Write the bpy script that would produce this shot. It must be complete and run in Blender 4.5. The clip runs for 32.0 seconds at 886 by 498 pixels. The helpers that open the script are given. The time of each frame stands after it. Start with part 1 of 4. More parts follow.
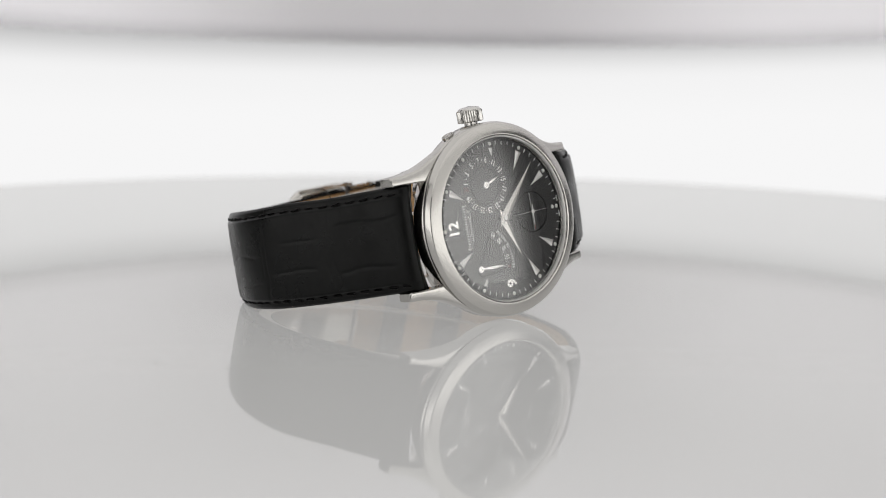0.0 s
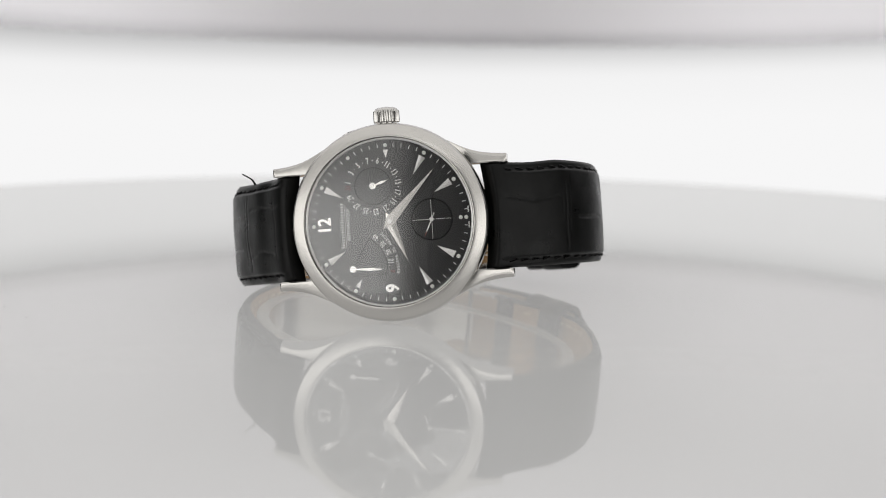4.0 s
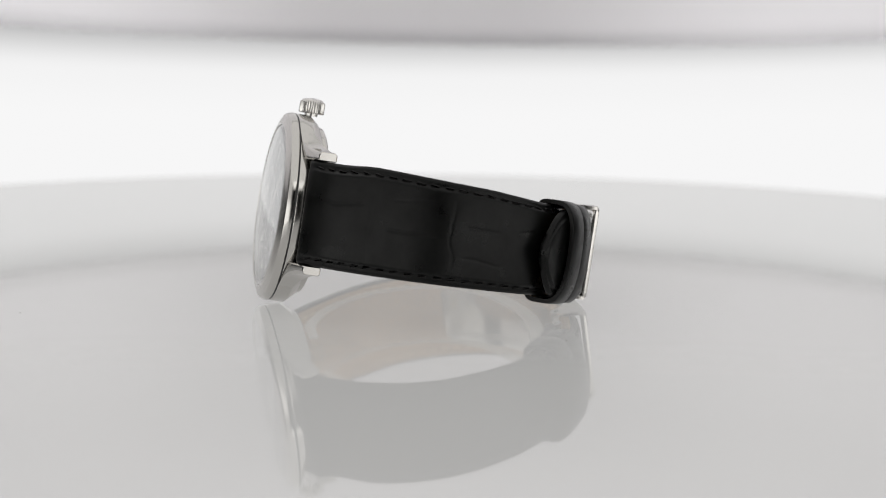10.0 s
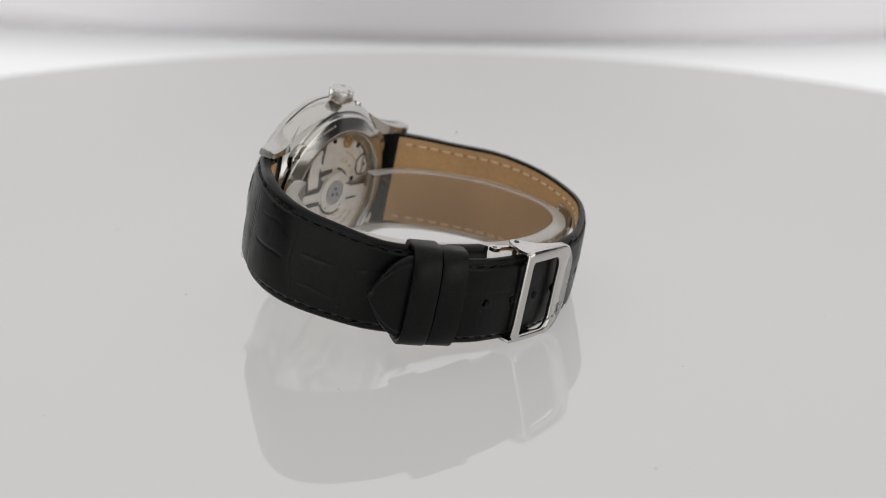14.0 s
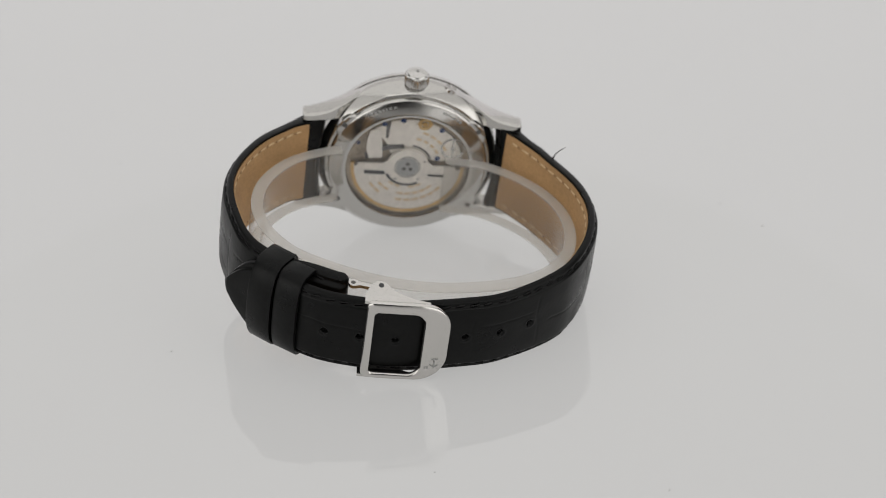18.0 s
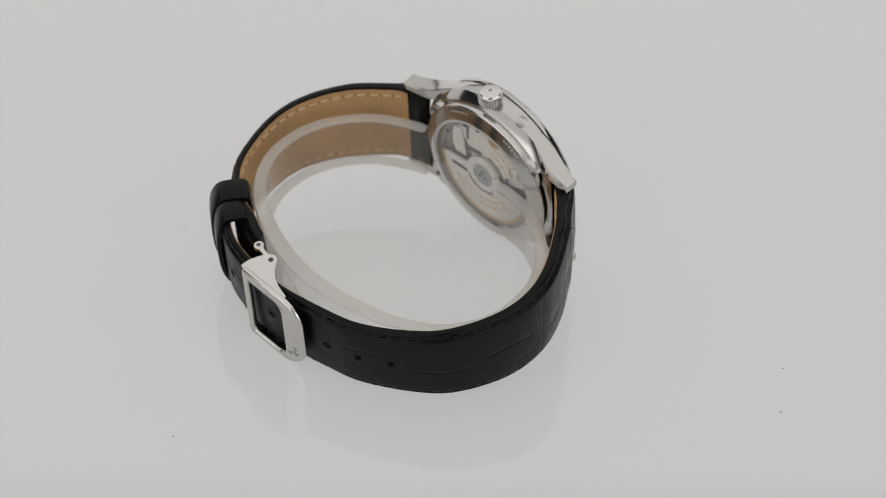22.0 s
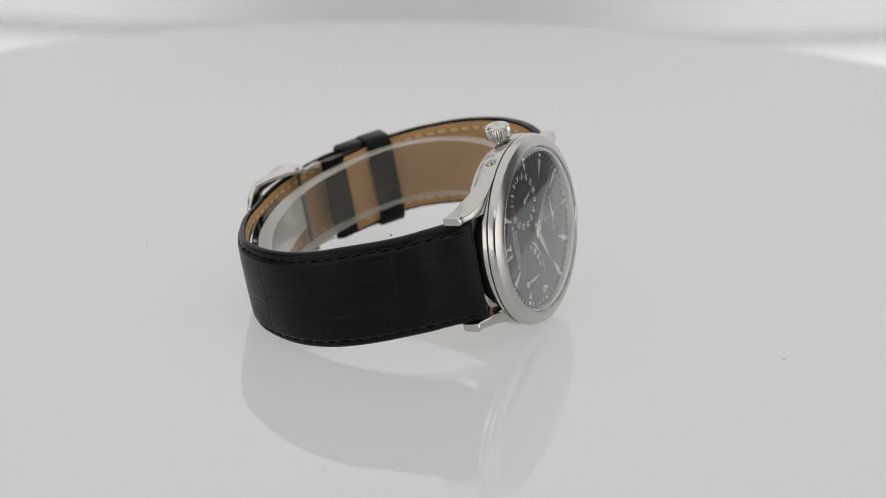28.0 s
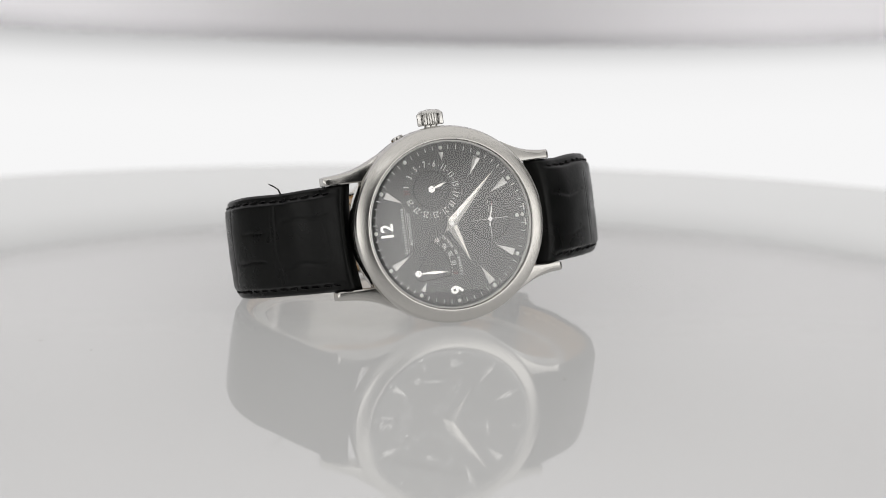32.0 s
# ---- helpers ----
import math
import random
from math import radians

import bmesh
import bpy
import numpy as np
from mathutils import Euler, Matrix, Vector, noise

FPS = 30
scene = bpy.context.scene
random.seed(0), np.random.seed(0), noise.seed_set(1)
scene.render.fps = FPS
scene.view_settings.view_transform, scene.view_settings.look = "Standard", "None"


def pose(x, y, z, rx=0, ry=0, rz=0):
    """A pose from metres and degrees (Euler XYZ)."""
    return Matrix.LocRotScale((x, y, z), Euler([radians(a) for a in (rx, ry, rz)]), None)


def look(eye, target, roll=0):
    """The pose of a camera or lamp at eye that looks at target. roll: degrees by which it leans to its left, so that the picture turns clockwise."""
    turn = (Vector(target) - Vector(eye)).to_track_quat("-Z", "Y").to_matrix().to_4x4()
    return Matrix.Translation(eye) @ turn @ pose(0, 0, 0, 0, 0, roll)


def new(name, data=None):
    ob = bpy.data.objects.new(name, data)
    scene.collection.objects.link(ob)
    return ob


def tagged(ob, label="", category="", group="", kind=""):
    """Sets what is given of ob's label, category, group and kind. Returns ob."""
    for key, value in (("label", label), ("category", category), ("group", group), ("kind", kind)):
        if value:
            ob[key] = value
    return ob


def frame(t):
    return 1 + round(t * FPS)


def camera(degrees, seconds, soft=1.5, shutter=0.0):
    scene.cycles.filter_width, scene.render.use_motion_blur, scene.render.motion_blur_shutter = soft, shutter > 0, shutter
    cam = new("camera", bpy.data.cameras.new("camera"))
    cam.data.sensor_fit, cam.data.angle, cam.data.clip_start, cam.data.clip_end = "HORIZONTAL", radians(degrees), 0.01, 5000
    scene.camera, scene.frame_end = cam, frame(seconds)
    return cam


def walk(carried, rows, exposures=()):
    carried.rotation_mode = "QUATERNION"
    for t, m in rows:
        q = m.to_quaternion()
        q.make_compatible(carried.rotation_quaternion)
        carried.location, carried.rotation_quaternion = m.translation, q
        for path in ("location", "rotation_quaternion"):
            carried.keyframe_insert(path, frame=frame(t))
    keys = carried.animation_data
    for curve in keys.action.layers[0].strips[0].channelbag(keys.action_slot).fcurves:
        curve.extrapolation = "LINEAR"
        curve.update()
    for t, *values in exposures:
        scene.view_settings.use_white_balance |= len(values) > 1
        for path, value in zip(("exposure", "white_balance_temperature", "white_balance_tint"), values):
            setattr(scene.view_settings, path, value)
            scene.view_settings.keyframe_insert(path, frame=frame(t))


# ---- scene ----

# ======== camera on its swinging arm ========
PIVOT = Vector((0.0, 0.001, 0.0135))      # the arm swings about a level axis over the table's middle
REACH, ASIDE, RAISED = 0.4547, 0.00625, -0.00296
ARM = [(0, 8.5), (3.5, 8.5), (6, 8.5), (9, 8.45), (10, 8.6), (10.5, 9.0), (11, 9.8), (11.5, 11.1), (12, 12.6), (13, 15.6),
       (14, 18.3), (14.5, 19.65), (15.5, 22.4), (16.5, 25.1), (17, 26.6), (18, 29.5), (19, 32.6), (20, 35.6), (20.5, 36.6),
       (21, 37.2), (21.5, 37.6), (22, 37.7), (22.5, 37.1), (23, 35.9), (24, 32.8), (25, 28.9), (25.5, 27.0), (26.5, 24.2),
       (27.5, 21.9), (28, 20.7), (29, 17.9), (30, 14.9), (31, 12.0), (32, 9.35)]


def arm(degrees):
    return Matrix.Translation(PIVOT) @ pose(0, 0, 0, -degrees)


def eye_on(m):
    return look(m @ Vector((ASIDE, -REACH, RAISED)), m @ Vector((ASIDE, 0, RAISED - 0.00061)), 0.566)


cam = camera(21.79, 32.0, 0.95)
cam.data.dof.use_dof, cam.data.dof.focus_distance, cam.data.dof.aperture_fstop = True, 0.432, 17.0
walk(cam, [(t, eye_on(arm(a))) for t, a in ARM])

# the turn of the table, degrees, clockwise from above
TURN = [(0, -41.6), (1, -29.7), (2, -17.8), (3, -5.8), (3.5, 0.2), (4.5, 12.4), (5.5, 24.6), (6, 30.7), (7, 43.0), (8, 54.9),
        (9, 66.3), (10, 77.7), (11, 89.4), (12, 101.4), (13, 113.5), (14, 125.6), (14.5, 131.8), (15.5, 144.0), (16.5, 156.3),
        (17, 162.5), (18, 174.8), (19, 186.9), (20, 199.0), (21, 211.2), (22, 223.6), (23, 236.0), (24, 248.4), (25, 260.6),
        (25.5, 266.6), (26.5, 278.4), (27.5, 289.9), (28, 295.8), (29, 307.7), (30, 319.8), (31, 331.6), (31.5, 337.2), (32, 342.2)]

# ======== light ========
world = bpy.data.worlds.new("world")
scene.world = world
world.use_nodes = True
world.node_tree.nodes["Background"].inputs[0].default_value = (0.96, 0.98, 1.0, 1)
world.node_tree.nodes["Background"].inputs[1].default_value = 0.05
scene.view_settings.exposure = 0.0
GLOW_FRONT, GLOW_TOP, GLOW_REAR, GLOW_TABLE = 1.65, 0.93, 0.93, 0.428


# ======== materials ========
def material(name, color=(0.5, 0.5, 0.5), rough=0.5, metal=0.0, grain=0.0, grain_scale=1000.0, bump=0.0, bump_scale=800.0,
             spec=0.5, coat=0.0, rough_var=0.0, ior=1.5, stain=0.0, stain_scale=60.0, emit=0.0):
    m = bpy.data.materials.new(name)
    m.use_nodes = True
    nt = m.node_tree
    b = nt.nodes["Principled BSDF"]
    b.inputs["Base Color"].default_value = (*color, 1)
    b.inputs["Roughness"].default_value = rough
    b.inputs["Metallic"].default_value = metal
    b.inputs["Specular IOR Level"].default_value = spec
    b.inputs["IOR"].default_value = ior
    b.inputs["Coat Weight"].default_value = coat
    b.inputs["Coat Roughness"].default_value = 0.15
    if emit:
        b.inputs["Emission Color"].default_value = (*color, 1)
        b.inputs["Emission Strength"].default_value = emit
    tc = nt.nodes.new("ShaderNodeTexCoord")

    def noise_node(scale, detail=4.0):
        n = nt.nodes.new("ShaderNodeTexNoise")
        n.inputs["Scale"].default_value, n.inputs["Detail"].default_value = scale, detail
        nt.links.new(tc.outputs["Object"], n.inputs["Vector"])
        return n

    def ramp(n, lo, hi):
        r = nt.nodes.new("ShaderNodeMapRange")
        r.inputs[3].default_value, r.inputs[4].default_value = lo, hi
        r.inputs[1].default_value, r.inputs[2].default_value = 0.3, 0.7
        nt.links.new(n.outputs["Fac"], r.inputs[0])
        return r.outputs[0]

    if grain or stain:
        a = ramp(noise_node(grain_scale), 1 - grain, 1 + grain)
        c = ramp(noise_node(stain_scale, 2), 1 - stain, 1 + stain)
        mul = nt.nodes.new("ShaderNodeMath")
        mul.operation = "MULTIPLY"
        nt.links.new(a, mul.inputs[0]), nt.links.new(c, mul.inputs[1])
        v = nt.nodes.new("ShaderNodeVectorMath")
        v.operation = "SCALE"
        v.inputs[0].default_value = color
        nt.links.new(mul.outputs[0], v.inputs["Scale"])
        nt.links.new(v.outputs[0], b.inputs["Base Color"])
    if rough_var:
        nt.links.new(ramp(noise_node(220), rough - rough_var, rough + rough_var), b.inputs["Roughness"])
    if bump:
        bn = nt.nodes.new("ShaderNodeBump")
        bn.inputs["Strength"].default_value, bn.inputs["Distance"].default_value = bump, 0.0002
        nt.links.new(noise_node(bump_scale, 6).outputs["Fac"], bn.inputs["Height"])
        nt.links.new(bn.outputs[0], b.inputs["Normal"])
    return m


def clear(name, tint, ior, haze=0.0, rough=0.02, power=5.0):
    """A clear sheet: it lets light through, its gloss follows the angle."""
    m = bpy.data.materials.new(name)
    m.use_nodes = True
    nt = m.node_tree
    nt.nodes.remove(nt.nodes["Principled BSDF"])
    out = nt.nodes["Material Output"]
    tr, gl, lw, po, fr, mix = (nt.nodes.new("ShaderNode" + k) for k in ("BsdfTransparent", "BsdfGlossy", "LayerWeight", "Math", "MapRange", "MixShader"))
    po.operation = "POWER"
    po.inputs[1].default_value = power
    lw.inputs[0].default_value = 0.5
    nt.links.new(lw.outputs["Facing"], po.inputs[0])
    nt.links.new(po.outputs[0], fr.inputs[0])
    fr.inputs[3].default_value, fr.inputs[4].default_value = ((ior - 1) / (ior + 1)) ** 2, 1.0
    tr.inputs[0].default_value = (*tint, 1)
    gl.inputs["Roughness"].default_value = rough
    first = tr.outputs[0]
    if haze:
        tl, hz = nt.nodes.new("ShaderNodeBsdfTranslucent"), nt.nodes.new("ShaderNodeMixShader")
        df, dm = nt.nodes.new("ShaderNodeBsdfDiffuse"), nt.nodes.new("ShaderNodeMixShader")
        tl.inputs[0].default_value = df.inputs[0].default_value = (0.78, 0.76, 0.73, 1)
        nt.links.new(tl.outputs[0], dm.inputs[1]), nt.links.new(df.outputs[0], dm.inputs[2])
        hz.inputs[0].default_value = haze
        nt.links.new(tr.outputs[0], hz.inputs[1]), nt.links.new(dm.outputs[0], hz.inputs[2])
        first = hz.outputs[0]
    nt.links.new(fr.outputs[0], mix.inputs[0])
    nt.links.new(first, mix.inputs[1]), nt.links.new(gl.outputs[0], mix.inputs[2])
    nt.links.new(mix.outputs[0], out.inputs[0])
    return m


def glow(name, color, strength, falls=(), bow=0.0):
    """A lit diffuser; falls: (axis, near, far, least, signed), where its light dims from near to far (metres from its middle);
    bow: how much its upper rim rises with the square of the way to the side."""
    m = bpy.data.materials.new(name)
    m.use_nodes = True
    nt = m.node_tree
    nt.nodes.remove(nt.nodes["Principled BSDF"])
    e = nt.nodes.new("ShaderNodeEmission")
    e.inputs[0].default_value, e.inputs[1].default_value = (*color, 1), strength
    nt.links.new(e.outputs[0], nt.nodes["Material Output"].inputs[0])
    last = None
    for axis, near, far, least, signed in falls:
        tc, sp, ab, mr, mu = (nt.nodes.new("ShaderNode" + k) for k in ("TexCoord", "SeparateXYZ", "Math", "MapRange", "Math"))
        ab.operation, mu.operation = "ABSOLUTE", "MULTIPLY"
        mr.interpolation_type = "SMOOTHSTEP"
        mr.inputs[1].default_value, mr.inputs[2].default_value = near, far
        mr.inputs[3].default_value, mr.inputs[4].default_value = 1.0, least
        mu.inputs[1].default_value = strength
        nt.links.new(tc.outputs["Object"], sp.inputs[0])
        nt.links.new(sp.outputs[axis], ab.inputs[0])
        if bow and axis == 2:
            sq, sub = nt.nodes.new("ShaderNodeMath"), nt.nodes.new("ShaderNodeMath")
            sq.operation, sub.operation = "MULTIPLY", "MULTIPLY_ADD"
            nt.links.new(sp.outputs[0], sq.inputs[0])
            nt.links.new(sp.outputs[0], sq.inputs[1])
            nt.links.new(sq.outputs[0], sub.inputs[0])
            sub.inputs[1].default_value = -bow
            nt.links.new(sp.outputs[2], sub.inputs[2])
            nt.links.new(sub.outputs[0], ab.inputs[0])
        nt.links.new((sp if signed else ab).outputs[axis if signed else 0], mr.inputs[0])
        nt.links.new(mr.outputs[0], mu.inputs[0])
        if last:
            nt.links.new(last, mu.inputs[1])
        last = mu.outputs[0]
    if last:
        nt.links.new(last, e.inputs[1])
    return m


STEEL = material("polished steel", (0.58, 0.567, 0.545), 0.1, 1.0, rough_var=0.03)
STEEL_SOFT = material("polished case steel", (0.52, 0.508, 0.485), 0.14, 1.0, rough_var=0.03)
STEEL_SATIN = material("satin steel", (0.6, 0.59, 0.57), 0.2, 1.0, rough_var=0.05, bump=0.05, bump_scale=4000)
BEZEL = material("satin bezel steel", (0.57, 0.556, 0.53), 0.24, 1.0, rough_var=0.03, bump=0.03, bump_scale=5000)
MIRROR = material("black-polished white metal", (0.86, 0.85, 0.83), 0.1, 0.97)
BUCKLE = material("worn polished steel", (0.6, 0.585, 0.56), 0.19, 1.0, rough_var=0.05, bump=0.03, bump_scale=1500)
SILVER = material("silvered movement", (0.76, 0.715, 0.65), 0.4, 0.2, grain=0.1, grain_scale=900, bump=0.1, bump_scale=2500)
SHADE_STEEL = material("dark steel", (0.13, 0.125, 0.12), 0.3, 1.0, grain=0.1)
HUB_GREY = material("grey metal", (0.36, 0.36, 0.35), 0.35, 0.6, grain=0.15, grain_scale=2500)
FLANGE = material("grey satin steel", (0.42, 0.41, 0.395), 0.22, 1.0, grain=0.08)
GOLD = material("gilt metal", (0.6, 0.4, 0.18), 0.35, 0.9, grain=0.12, grain_scale=1500)
MOVEMENT_BASE = material("brownish grained plate", (0.34, 0.28, 0.21), 0.35, 0.7, grain=0.2, grain_scale=1300, stain=0.2, stain_scale=300)
GILT_PRINT = material("gilt print", (0.66, 0.5, 0.3), 0.4, 0.3, grain=0.15, grain_scale=2500)
BLUE = material("blued steel", (0.045, 0.07, 0.16), 0.25, 0.9)
DIAL = material("charcoal dial", (0.006, 0.0059, 0.0061), 0.12, 0.0, grain=0.06, grain_scale=700, spec=0.5)
DIAL_SUB = material("charcoal subdial", (0.005, 0.005, 0.0052), 0.16, 0.0, grain=0.06, grain_scale=700, spec=0.42)
DIAL_GROOVE = material("black groove", (0.002, 0.002, 0.002), 0.7, spec=0.1)
PRINT = material("white print", (0.84, 0.84, 0.82), 0.5, grain=0.05)
LUME = material("pale dot", (0.8, 0.81, 0.77), 0.55, grain=0.06, grain_scale=6000)
APPLIED = material("polished white metal", (0.9, 0.885, 0.86), 0.2, 0.5, grain=0.03)
MIRROR_METAL = material("mirror-polished white metal", (0.86, 0.835, 0.79), 0.14, 0.92)
RED = material("red print", (0.15, 0.008, 0.006), 0.5)
LEATHER = material("black leather", (0.0026, 0.0028, 0.0027), 0.33, 0.0, grain=0.3, grain_scale=900, bump=0.1, bump_scale=1500,
                   rough_var=0.09, stain=0.3, stain_scale=90, spec=0.15)
LINING = material("tan calf lining", (0.4, 0.235, 0.1), 0.62, 0.0, grain=0.1, grain_scale=1600, bump=0.25, bump_scale=2600,
                  stain=0.14, stain_scale=70)
THREAD = material("black thread", (0.0046, 0.0047, 0.0046), 0.55, bump=0.3, bump_scale=6000, grain=0.2, spec=0.22)
THREAD_TAN = material("tan thread", (0.62, 0.46, 0.27), 0.7, bump=0.4, bump_scale=6000, grain=0.2)
HOLE = material("needle hole", (0.27, 0.16, 0.075), 0.8, grain=0.2)
CRYSTAL = clear("sapphire", (0.98, 0.98, 0.98), 2.3, rough=0.0, power=2.4)
CRYSTAL_BACK = clear("sapphire back", (0.98, 0.98, 0.98), 1.85, power=3.0)
CRYSTAL_IN = clear("sapphire inside", (0.99, 0.99, 0.99), 1.02)
for link in list(CRYSTAL_IN.node_tree.links):
    if link.to_node.type == "OUTPUT_MATERIAL":
        CRYSTAL_IN.node_tree.links.new(CRYSTAL_IN.node_tree.nodes["Transparent BSDF"].outputs[0], link.to_socket)
PLASTIC = clear("clear plastic", (0.985, 0.98, 0.97), 1.25, haze=0.07, rough=0.2)
PLASTIC_EDGE = clear("frosted plastic edge", (0.985, 0.98, 0.97), 1.25, haze=0.3, rough=0.3)
ACRYLIC = material("glowing white acrylic, as if from below", (0.155, 0.154, 0.152), 0.03, 0.0, grain=0.006, grain_scale=40, spec=0.0, ior=1.46, coat=0.93, stain=0.006, stain_scale=6)
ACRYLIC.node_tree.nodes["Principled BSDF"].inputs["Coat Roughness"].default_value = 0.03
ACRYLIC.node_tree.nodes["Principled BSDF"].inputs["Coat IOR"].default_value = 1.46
# emission stands in for light from below; no lamp is under the plate
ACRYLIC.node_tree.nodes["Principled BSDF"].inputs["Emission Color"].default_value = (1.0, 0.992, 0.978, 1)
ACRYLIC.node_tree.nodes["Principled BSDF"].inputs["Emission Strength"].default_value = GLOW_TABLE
DUST = material("dust", (0.2, 0.19, 0.175), 0.9, grain=0.2)
PANEL = glow("lit diffuser", (1.0, 0.998, 1.0), GLOW_REAR, [(2, 0.035, 0.056, 0.96, False), (2, 0.0505, 0.0655, 0.57, False), (0, 0.2, 0.242, 0.1, False)], bow=0.04)
FRONT = glow("lit front diffuser", (1.0, 0.985, 0.96), GLOW_FRONT, [(0, 0.42, 0.6, 0.08, False), (2, -0.14, 0.06, 0.45, True)])
UPPER_FRONT = glow("lit upper front diffuser", (1.0, 0.985, 0.96), GLOW_FRONT)
UPPER = glow("lit upper rear diffuser", (1.0, 0.985, 0.965), 0.75)
TOP = glow("lit top diffuser", (1.0, 0.985, 0.965), GLOW_TOP)
HOOD = material("grey cloth with painted-in light", (0.86, 0.84, 0.86), 0.7, bump=0.03, bump_scale=400)


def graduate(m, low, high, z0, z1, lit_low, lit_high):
    """Paints light into a cloth: one grey to another over its height, added emission growing higher up."""
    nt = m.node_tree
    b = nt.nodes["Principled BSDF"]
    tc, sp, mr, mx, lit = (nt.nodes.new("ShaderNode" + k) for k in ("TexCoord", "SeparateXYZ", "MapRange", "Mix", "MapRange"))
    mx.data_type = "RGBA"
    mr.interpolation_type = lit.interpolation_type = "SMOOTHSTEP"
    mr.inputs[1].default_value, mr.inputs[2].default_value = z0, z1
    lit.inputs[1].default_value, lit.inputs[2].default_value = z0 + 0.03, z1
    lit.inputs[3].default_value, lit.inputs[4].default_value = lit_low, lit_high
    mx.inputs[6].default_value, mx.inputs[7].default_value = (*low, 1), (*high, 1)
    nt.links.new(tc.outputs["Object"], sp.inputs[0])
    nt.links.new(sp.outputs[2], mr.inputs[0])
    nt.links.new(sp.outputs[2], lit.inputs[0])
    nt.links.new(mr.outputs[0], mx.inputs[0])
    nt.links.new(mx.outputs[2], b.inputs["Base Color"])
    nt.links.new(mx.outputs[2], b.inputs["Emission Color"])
    # added glow again, weaker in the middle and stronger at the flanks; no lamp behind
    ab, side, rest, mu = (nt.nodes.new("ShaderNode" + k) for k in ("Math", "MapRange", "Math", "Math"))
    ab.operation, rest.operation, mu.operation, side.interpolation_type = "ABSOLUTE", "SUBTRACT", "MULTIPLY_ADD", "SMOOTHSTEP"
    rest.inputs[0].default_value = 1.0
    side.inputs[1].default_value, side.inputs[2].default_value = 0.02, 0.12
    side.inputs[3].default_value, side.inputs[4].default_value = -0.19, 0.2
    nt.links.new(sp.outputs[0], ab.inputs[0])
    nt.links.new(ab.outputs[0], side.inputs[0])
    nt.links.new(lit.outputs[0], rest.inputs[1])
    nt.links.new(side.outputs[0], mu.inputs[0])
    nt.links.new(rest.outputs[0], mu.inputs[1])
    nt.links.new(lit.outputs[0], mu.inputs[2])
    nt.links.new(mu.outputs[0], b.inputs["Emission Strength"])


# the hood is no lamp: its emission is added to brighten table and reflections
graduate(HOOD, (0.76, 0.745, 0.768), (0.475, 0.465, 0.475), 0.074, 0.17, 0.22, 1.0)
FRAME = material("dark frame", (0.03, 0.03, 0.032), 0.5, grain=0.1)
FLOOR = material("grey studio floor", (0.11, 0.11, 0.11), 0.7, grain=0.1, grain_scale=30, stain=0.1, stain_scale=3)

MM = 0.001


# ======== mesh helpers (millimetres in, metres out) ========
def mesh_of(name, verts, faces, mats, sharp=35, face_mats=None, scale=MM):
    me = bpy.data.meshes.new(name)
    me.from_pydata([tuple(c * scale for c in v) for v in verts], [], [tuple(f) for f in faces])
    for m in mats if isinstance(mats, (list, tuple)) else [mats]:
        me.materials.append(m)
    if face_mats:
        me.polygons.foreach_set("material_index", face_mats)
    bm = bmesh.new()
    bm.from_mesh(me)
    bmesh.ops.recalc_face_normals(bm, faces=bm.faces)
    bm.to_mesh(me)
    bm.free()
    me.polygons.foreach_set("use_smooth", [True] * len(me.polygons))
    me.set_sharp_from_angle(angle=radians(sharp))
    return me


def part(name, shape, mats, parent, label="", sharp=35, face_mats=None, m=None, category="", kind=""):
    """One mesh object under a thing or a part. shape: (verts, faces) in millimetres, or a mesh."""
    me = shape if isinstance(shape, bpy.types.Mesh) else mesh_of(name, shape[0], shape[1], mats, sharp, face_mats)
    ob = new(name, me)
    ob.parent = parent
    if m is not None:
        ob.matrix_basis = m
    return tagged(ob, label, category, "", kind)


def lathe(profile, segs=96, axis="Y", wobble=None):
    """Turn a closed or open outline of (radius, height) about an axis."""
    verts, faces = [], []
    n = len(profile)
    for i in range(segs):
        a = 2 * math.pi * i / segs
        for r, h in profile:
            if wobble:
                r = wobble(r, h, i)
            c, s = r * math.cos(a), r * math.sin(a)
            verts.append((c, h, s) if axis == "Y" else (c, s, h))
    for i in range(segs):
        k = (i + 1) % segs
        for j in range(n - 1):
            faces.append((i * n + j, i * n + j + 1, k * n + j + 1, k * n + j))
    return clean(verts, faces)


def clean(verts, faces):
    """Merge equal corners and drop the faces that vanish."""
    key, out, idx = {}, [], []
    for v in verts:
        k = tuple(round(c, 5) for c in v)
        if k not in key:
            key[k] = len(out)
            out.append(v)
        idx.append(key[k])
    fs = []
    for f in faces:
        g = []
        for i in f:
            j = idx[i]
            if j not in g:
                g.append(j)
        if len(g) > 2:
            fs.append(tuple(g))
    return out, fs


def joined(shapes):
    verts, faces = [], []
    for v, f in shapes:
        o = len(verts)
        verts += v
        faces += [tuple(i + o for i in q) for q in f]
    return verts, faces


def moved(shape, m):
    return [tuple(m @ Vector(v)) for v in shape[0]], shape[1]


